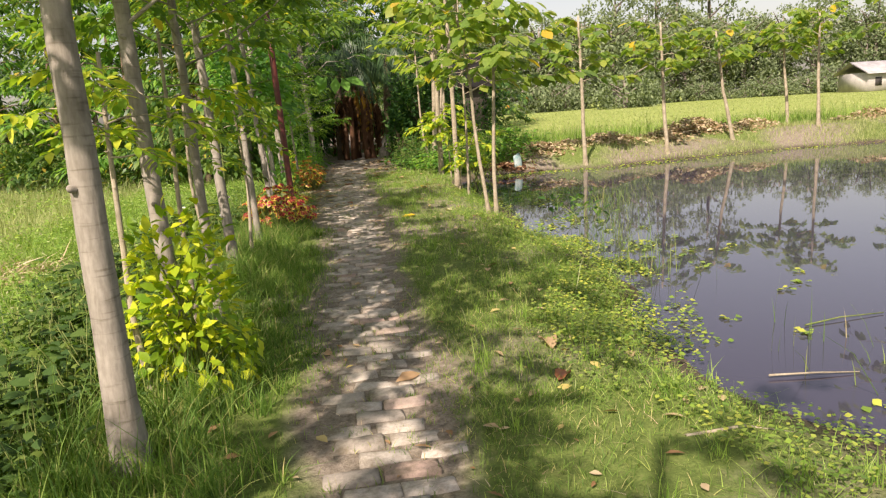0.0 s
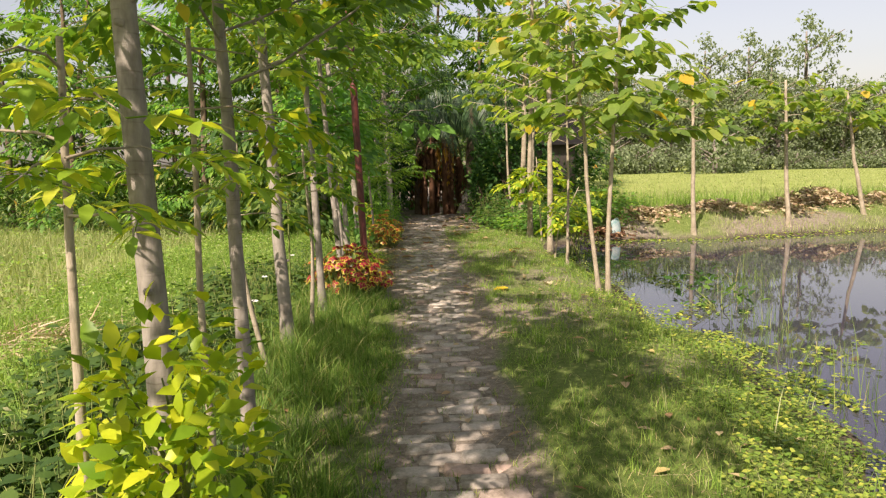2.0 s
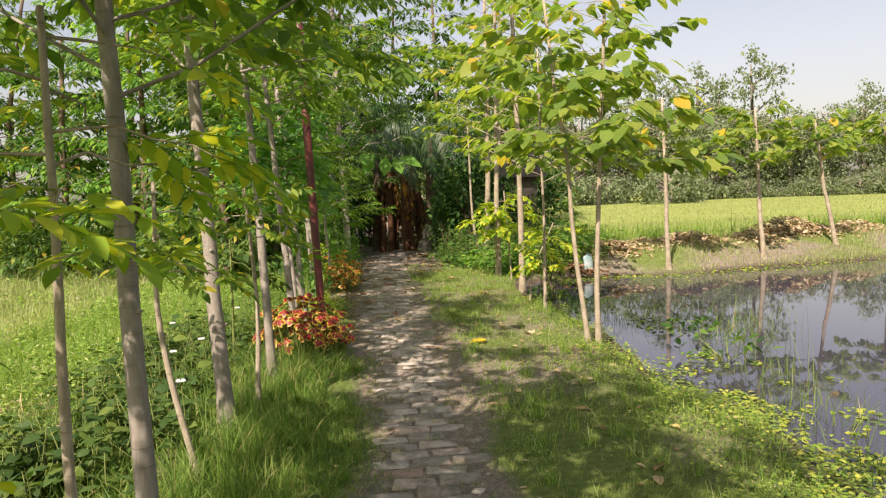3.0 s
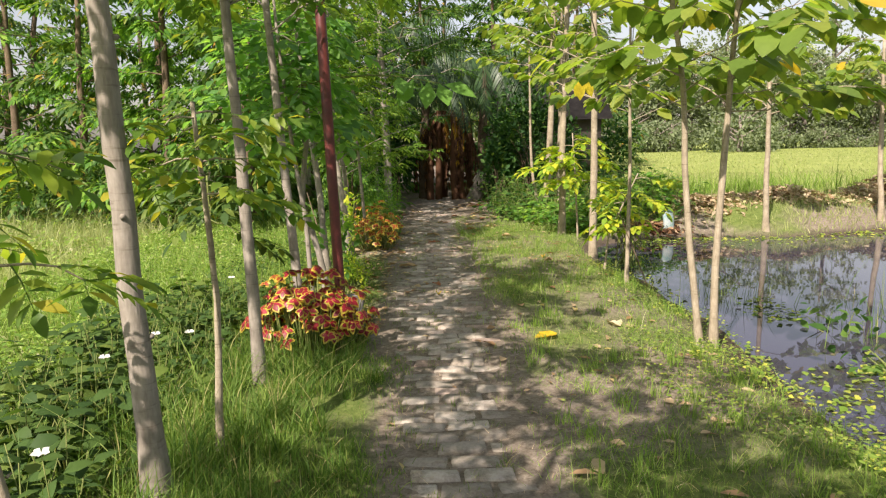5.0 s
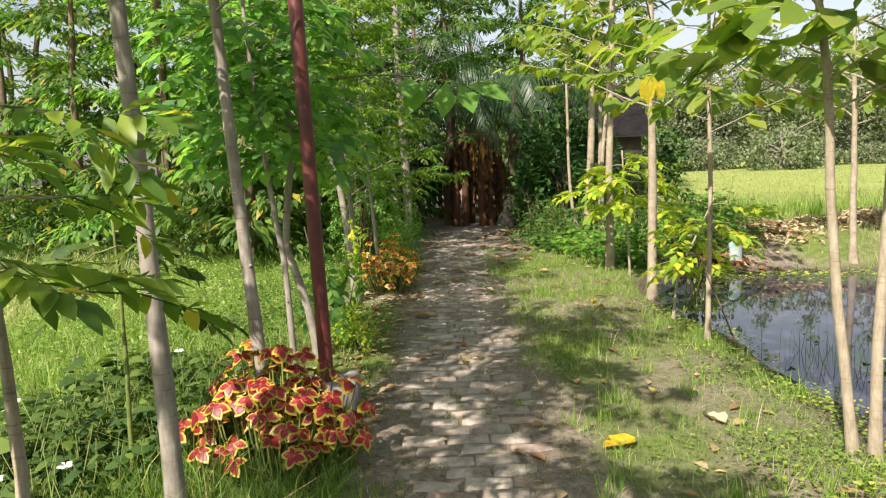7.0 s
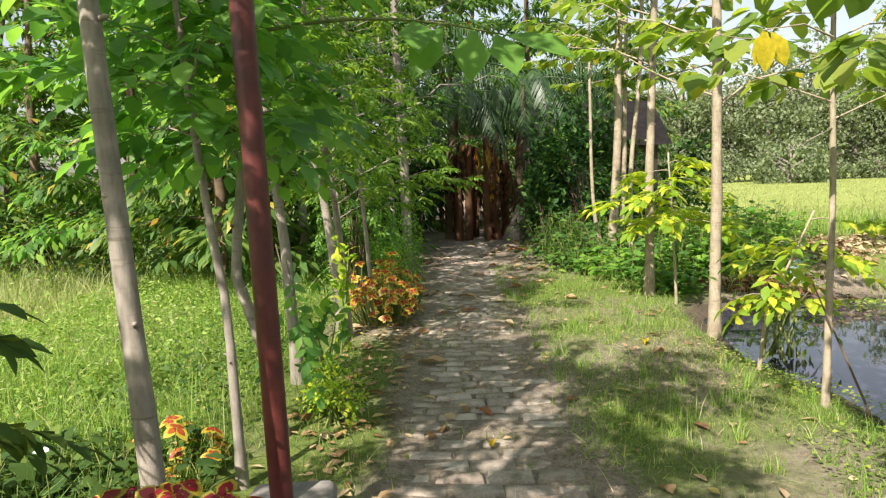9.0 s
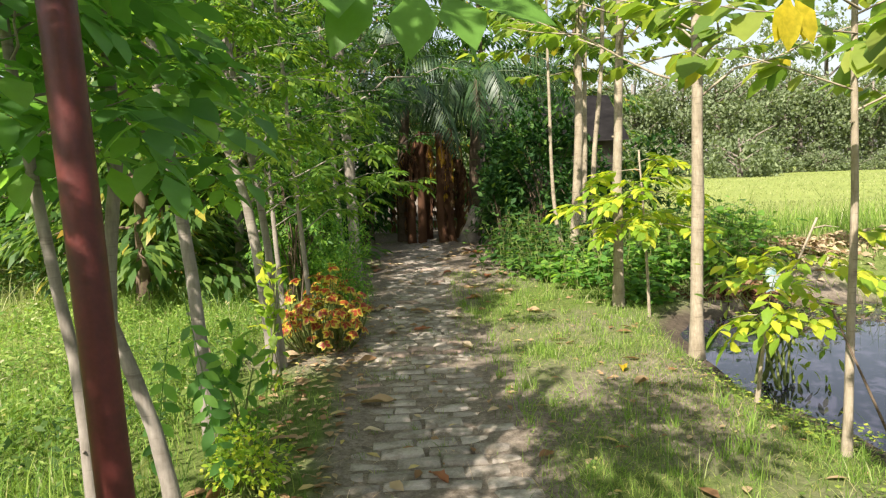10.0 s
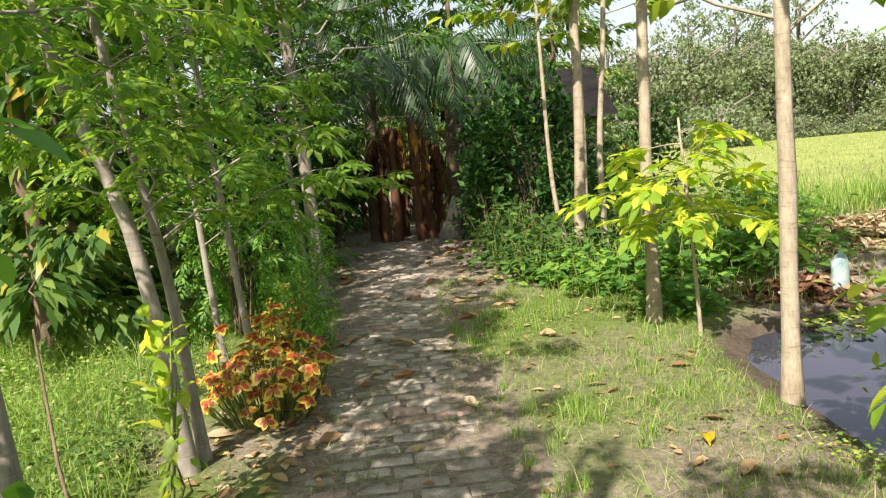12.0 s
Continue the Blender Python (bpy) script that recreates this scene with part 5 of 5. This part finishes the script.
def floating(name, label, sampler, n, size, lift, mat=WATER_LEAF):
    x, y = sampler(n)
    z = np.maximum(height(x, y), POND_Z) + rng.uniform(0.004, lift, len(x))
    az = rng.uniform(0, 6.28, len(x))
    b = Build()
    L = size * rng.uniform(0.6, 1.3, len(x))
    b.leaves(np.stack([x, y, z], 1), np.stack([np.cos(az), np.sin(az), rng.uniform(-0.1, 0.5, len(x))], 1), np.array([0, 0, 1.0]) + rng.normal(0, 0.22, (len(x), 3)), L, L * 0.85, 0.15, 0.15, True, 0.5)
    return tagged(part(name, b, mat), label, "water plants", kind="stuff")


def shore_band(lo, hi, y0, y1, clump, seed, bias=0.0):
    def sample(n):
        y = rng.uniform(y0, y1, n)
        x = np.interp(y, SHORE_Y, SHORE_X) + rng.uniform(lo, hi, n)
        ok = rng.uniform(0, 1, n) < np.clip(0.45 + bias + clump * waves(x, y, 3.0, seed), 0, 1)
        return x[ok], y[ok]
    return sample


floating("creeping_weed", "creeping yellow-green plants on the muddy shore", shore_band(-0.75, 0.12, 1.8, 6.5, 1.3, 31, -0.1), 5200, 0.030, 0.10)
floating("creeping_weed", "creeping green plants on the muddy shore", shore_band(-0.45, 0.15, 6.5, 14, 0.8, 32, 0.0), 6000, 0.029, 0.09)
floating("creeping_weed", "creeping green shore plants", shore_band(-0.9, 0.05, 1.8, 12, 1.2, 36, 0.1), 8000, 0.026, 0.10, LEAF_SHORE)
floating("water_lettuce", "mat of bright floating leaves", shore_band(-0.1, 0.42, 4.1, 8.2, 0.9, 33, 0.05), 3600, 0.036, 0.03)
floating("water_lettuce", "scattered bright floating leaves", shore_band(0.1, 1.0, 6, 13, 1.1, 34, -0.45), 1400, 0.055, 0.02)
floating("water_lettuce", "floating leaves along the far bank", lambda n: (lambda xx: (xx, np.interp(xx, FAR_X, FAR_Y) - np.abs(rng.normal(0, 0.6, n)) * rng.uniform(0, 1, n)))(rng.beta(0.8, 1.6, n) * 12 + 3.6), 900, 0.06, 0.02)
for k in range(26):
    cx, cy = rng.uniform(2.5, 4.4), rng.uniform(2.6, 9)
    n_ = 9
    floating("floating_rosette", "small floating rosette on the pond", lambda n, cx=cx, cy=cy: (rng.normal(cx, 0.035, n), rng.normal(cy, 0.035, n)), n_, 0.05, 0.02)

# ---- fallen leaves, straw and litter ----


def litter_leaf(x, y, L, W, mat, label, curl=0.3):
    b = Build()
    az = rng.uniform(0, 6.28)
    dd = np.array([math.cos(az), math.sin(az), 0.15])
    st = np.linspace(0, 1, 8)
    wide = W * 0.5 * np.sin(np.pi * st ** 0.8) ** 0.75
    side = np.array([-dd[1], dd[0], 0.0])
    bow, roll, twist = rng.uniform(-0.25, 0.3), rng.uniform(0.2, 0.75), rng.normal(0, 0.5)
    rows = []
    for q in (-1.0, -0.5, 0.0, 0.5, 1.0):
        lift = L * bow * np.sin(np.pi * st) * 0.35 + wide * (roll * abs(q) ** 1.6 + twist * q * (st - 0.5)) + rng.normal(0, 0.006, 8) * abs(q)
        rows.append(dd * [1, 1, 0] * (st * L)[:, None] + side * (q * wide * (1 - 0.25 * roll) + rng.normal(0, 0.004, 8) * abs(q))[:, None] + np.array([0, 0, 1.0]) * lift[:, None])
    k_, j_ = np.meshgrid(np.arange(4), np.arange(7), indexing="ij")
    b.add(np.array(rows).reshape(-1, 3), (), np.stack([k_ * 8 + j_, (k_ + 1) * 8 + j_, (k_ + 1) * 8 + j_ + 1, k_ * 8 + j_ + 1], -1).reshape(-1, 4))
    zmin = b.v[0][:, 2].min()
    ob = part("fallen_leaf", b, mat, smooth=True)
    ob.location = (x, y, float(height(x, y)) + 0.01 - zmin)
    return tagged(ob, label, "fallen leaf", "fallen leaves")


YELLOW_LEAF = leaf_material("fallen yellow leaf", [(0, (0.50, 0.33, 0.02)), (1, (0.60, 0.42, 0.03))], 0.2, 0.6, 0.2, 0.9)
RUST_LEAF = leaf_material("fallen rust leaf", [(0, (0.26, 0.09, 0.04)), (1, (0.34, 0.14, 0.06))], 0.15)
PALE_LEAF = leaf_material("fallen pale leaf", [(0, (0.5, 0.4, 0.26)), (1, (0.6, 0.5, 0.34))], 0.15)
for x, y, L, W, mat, label in ((1.06, 10.2, 0.22, 0.15, YELLOW_LEAF, "curled yellow fallen leaf on bare soil"), (1.63, 10.4, 0.2, 0.12, PALE_LEAF, "pale dry fallen leaf on bare soil"), (1.22, 3.95, 0.2, 0.12, LEAF_DRY, "brown fallen leaf in the grass"),
                              (1.1, 3.45, 0.13, 0.09, RUST_LEAF, "rust-red fallen leaf in the grass"), (-0.3, 13.7, 0.24, 0.14, LEAF_DRY, "tan fallen leaf on the bricks"), (0.11, 15.85, 0.2, 0.12, RUST_LEAF, "rust-red fallen leaf on the bricks"),
                              (0.53, 15.2, 0.2, 0.1, PALE_LEAF, "pale green fallen leaf on the path"), (1.65, 14.2, 0.12, 0.08, YELLOW_LEAF, "small yellow fallen leaf on the verge"), (1.58, 13.7, 0.15, 0.1, LEAF_DRY, "brown fallen leaf on the verge"),
                              (0.17, 11.95, 0.1, 0.06, YELLOW_LEAF, "small yellow fallen leaf on the bricks"), (0.2, 12.4, 0.16, 0.06, RUST_LEAF, "rust-red fallen leaf on the bricks"), (1.0, 17.6, 0.26, 0.13, RUST_LEAF, "rusty fallen leaf on bare soil"),
                              (1.45, 17.9, 0.28, 0.14, LEAF_DRY, "brown fallen leaf on bare soil"), (0.9, 18.6, 0.26, 0.12, PALE_LEAF, "pale fallen leaf on bare soil"), (0.6, 24.2, 0.26, 0.14, YELLOW_LEAF, "yellow fallen leaf before the bananas"),
                              (1.3, 19.4, 0.25, 0.12, RUST_LEAF, "rusty fallen leaf on bare soil"), (-0.25, 13.2, 0.14, 0.06, PALE_LEAF, "pale fallen leaf on the path")):
    litter_leaf(x, y, L, W, mat, label)
for k in range(34):
    x = rng.uniform(0.75, 1.9) if k % 3 else rng.uniform(-0.6, 0.5)
    litter_leaf(x, rng.uniform(16.2, 24.0), rng.uniform(0.16, 0.3), rng.uniform(0.07, 0.13), (LEAF_DRY, RUST_LEAF, PALE_LEAF, LEAF_DRY)[k % 4], ("brown", "rusty", "pale", "dry brown")[k % 4] + " fallen leaf on the shaded ground")
b = Build()
x, y = scatter(-0.9, 2.6, 1.5, 26, 1500, lambda x, y: 0.35 + 0.4 * np.clip((y - 10) / 8, 0, 1))
x2, y2 = scatter(-1.0, -0.35, 10.5, 17.5, 700, lambda x, y: 0.8 + 0 * x)
x, y = np.concatenate([x, x2]), np.concatenate([y, y2])
x = np.where(inside_pond(x, y) > -0.2, x - 1.0, x)
p = on_ground(x, y) + [0, 0, 0.016]
az = rng.uniform(0, 6.28, len(x))
L = rng.gamma(4, 0.014, len(x)) + 0.015
b.leaves(p, np.stack([np.cos(az), np.sin(az), 0.12 + 0 * az], 1), np.array([0, 0, 1.0]) + rng.normal(0, 0.25, (len(x), 3)), L, L * rng.uniform(0.3, 0.6, len(x)), 0.12, 0.3, True)
tagged(part("leaf_litter", b, LEAF_DRY), "scattered small dry leaves on the ground", "leaf litter", kind="stuff")


def heap(name, label, cx, cy, sx, sy, hh, n, mat, L0, W0, category):
    b = Build()
    u = rng.normal(0, 0.45, (n, 2))
    r2 = (u ** 2).sum(1)
    x, y = cx + u[:, 0] * sx, cy + u[:, 1] * sy
    z = height(x, y) + hh * np.exp(-r2 * 2.2) * rng.uniform(0.2, 1.05, n)
    az = rng.uniform(0, 6.28, n)
    L = L0 * rng.uniform(0.5, 1.4, n)
    b.leaves(np.stack([x, y, z], 1), np.stack([np.cos(az), np.sin(az), rng.normal(-0.05, 0.3, n)], 1), np.array([0, 0, 1.0]) + rng.normal(0, 0.6, (n, 3)), L, L * W0, 0.2, 0.3, False)
    return tagged(part(name, b, mat), label, category, "heaps on the bank", "stuff")


for cx, cy, sx, hh, n_ in ((5.2, 18.1, 0.9, 0.22, 1000), (7.3, 18.6, 1.1, 0.26, 1200), (10.2, 19.4, 1.7, 0.45, 2400), (12.3, 19.9, 1.2, 0.3, 1100), (16.4, 20.0, 1.6, 0.35, 1300), (9.0, 18.7, 0.9, 0.2, 600), (6.2, 18.5, 0.8, 0.15, 400)):
    heap("leaf_heap", "heap of dry brown leaves on the far bank", cx, cy, sx, 0.55, hh, n_, LEAF_HEAP, 0.13, 0.4, "leaf heap")
heap("straw_heap", "flattened pale straw on the meadow's edge", -3.5, 8.3, 1.3, 0.9, 0.14, 1600, STRAW, 0.34, 0.05, "straw")
heap("straw_heap", "cut green stalks lying under the trees", -2.1, 5.0, 0.7, 0.6, 0.12, 700, GRASS_TALL, 0.4, 0.04, "straw")
heap("mud_litter", "dark rotting leaves at the far corner of the pond", 4.0, 17.1, 0.7, 0.4, 0.12, 600, LEAF_BANANA, 0.15, 0.4, "leaf heap")

WHITE_PETAL = leaf_material("white petal", [(0, (0.7, 0.7, 0.68)), (1, (0.8, 0.8, 0.78))], 0.3)
for fx, fy, fz in ((-1.62, 9.0, 0.42), (-1.5, 9.25, 0.36), (-1.75, 8.6, 0.4), (-1.3, 7.1, 0.5), (-1.66, 10.9, 0.4), (-2.1, 9.9, 0.44)):
    flower = new("flower")
    flower.location = (fx, fy, float(height(fx, fy)))
    b = Build()
    b.tube([(0, 0, -0.02), (0.01, 0, fz * 0.6), (0.0, -0.01, fz)], [0.003, 0.003, 0.002], 4)
    part("stalk", b, STEM_GREEN, flower)
    for q in range(5):
        b = Build()
        b.leaves([(0, -0.01, fz)], [(math.cos(q * 1.257), math.sin(q * 1.257) - 0.3, 0.35)], [(0, -0.5, 1)], 0.034, 0.026, 0.2, 0.1, True, 0.6)
        part("petal", b, WHITE_PETAL, flower)
    tagged(flower, "small white flower among the green weeds", "flower", "white flowers")

sack = new("sack")
sack.matrix_basis = pose(4.38, 17.05, float(height(4.38, 17.05)) + 0.0, 8, -12, 20)
b = Build()
s = np.linspace(0, 1, 7)
ang = np.arange(14) * 2 * np.pi / 14
ring = [[(math.cos(q) * (0.12 - 0.02 * t) * (1 + 0.12 * math.sin(3 * q + 5 * t)), math.sin(q) * (0.07 - 0.02 * t), t * 0.33 + 0.03 * math.sin(2 * q) * t) for q in ang] for t in s]
v = np.array(ring).reshape(-1, 3)
k_, j_ = np.meshgrid(np.arange(6), np.arange(14), indexing="ij")
b.add(v, (), np.stack([k_ * 14 + j_, k_ * 14 + (j_ + 1) % 14, (k_ + 1) * 14 + (j_ + 1) % 14, (k_ + 1) * 14 + j_], -1).reshape(-1, 4))
part("bag", b, SACK_MAT, sack, smooth=True)
tagged(sack, "crumpled pale blue plastic sack on the bank", "sack")


def stick(pts, r, mat, label):
    b = Build()
    b.tube(pts, np.linspace(r, r * 0.6, len(pts)), 6, 0.05)
    ob = part("stick", b, mat)
    return tagged(ob, label, "stick", "fallen sticks")


stick([(1.45, 2.72, 0.02), (1.75, 2.76, 0.01), (2.05, 2.7, -0.05)], 0.009, BARK_THIN, "pale dry stick lying in the grass")
stick([(2.35, 3.5, -0.10), (2.6, 3.46, -0.1), (2.85, 3.42, -0.11)], 0.007, BARK_THIN, "thin brown stick floating on the pond")
stick([(3.1, 4.25, -0.11), (3.4, 4.3, -0.10), (3.75, 4.32, -0.11)], 0.006, STEM_GREEN, "floating yellow-green stalk on the pond")
stick([(-2.0, 4.2, 0.5), (-2.3, 4.6, 0.72), (-2.7, 5.0, 1.0)], 0.008, BARK_BROWN, "thin dark twig leaning in the meadow")
stick([(-1.1, 13.5, 0.0), (-1.3, 13.8, 0.45), (-1.5, 14.2, 0.95)], 0.009, BARK_BROWN, "dark bent twig leaning on a trunk")
stick([(2.5, 12.3, -0.12), (2.36, 12.4, 0.3), (2.2, 12.5, 0.75)], 0.008, BARK_BROWN, "dark twig leaning at the pond's edge")

# ---- the brick path ----
brick_path = tagged(new("brick_path"), "worn path of grey-tan bricks sunk in soil", "path", kind="structure")


def brick_shape():
    """One worn brick, its top edges rounded, about its own centre."""
    lx, ly, b = 0.118, 0.058, 0.014
    v = [(-lx, -ly, -0.06), (lx, -ly, -0.06), (lx, ly, -0.06), (-lx, ly, -0.06),
         (-lx, -ly, -b), (lx, -ly, -b), (lx, ly, -b), (-lx, ly, -b),
         (-lx + b, -ly + b, 0), (lx - b, -ly + b, 0), (lx - b, ly - b, 0), (-lx + b, ly - b, 0), (0, 0, 0.003)]
    f4 = [[k + j, k + (j + 1) % 4, k + 4 + (j + 1) % 4, k + 4 + j] for k in (0, 4) for j in range(4)]
    f3 = [[8 + j, 8 + (j + 1) % 4, 12] for j in range(4)]
    return np.array(v), np.array(f3), np.array(f4)


bv, bf3, bf4 = brick_shape()
shapes = []
for k in range(8):
    q = Build()
    vv = bv.copy()
    vv[4:] += rng.normal(0, 0.004, vv[4:].shape)
    q.add(vv, bf3, bf4)
    shapes.append(q.mesh("brick", BRICK))
rest = Build()
made = 0
ROW = 0.146
for r in range(int((26.5 - 1.6) / ROW)):
    y = 1.6 + r * ROW
    mid = float(path_mid(y)) + 0.06
    half = float(np.interp(y, [0, 9.5, 12], [0.20, 0.22, 0.46]))
    shift = (0.0, 0.5, 0.22)[r % 3] * 0.25 + rng.normal(0, 0.012)
    for c in range(-3, 4):
        x = mid + c * 0.25 + shift + rng.normal(0, 0.006)
        o = abs(x - mid)
        if o > half + 0.05 or rng.uniform() < 0.03 + 1.6 * max(0, o - half + 0.06):
            continue
        z = float(np.interp(y, [10, 12.5], [0.013, 0.007])) + rng.normal(0, 0.005) - 0.05 * max(0, o - half + 0.12) + 0.012 * float(waves(np.array(x), np.array(y), 1.1, 1))
        m = pose(x, y + rng.normal(0, 0.004), z, rng.normal(0, 1.8), rng.normal(0, 1.8), rng.normal(0, 2.0))
        if 2.4 < y < 10.4 and abs(x - mid) < 0.5 and made < 300:
            ob = new("brick", shapes[int(rng.integers(8))])
            ob.parent = brick_path
            ob.matrix_basis = m
            made += 1
        else:
            vv = bv.copy()
            vv[4:] += rng.normal(0, 0.004, vv[4:].shape)
            mm = np.array(m)
            rest.add(vv @ mm[:3, :3].T + mm[:3, 3], bf3, bf4)
tagged(part("bricks", rest, BRICK, brick_path), kind="stuff")
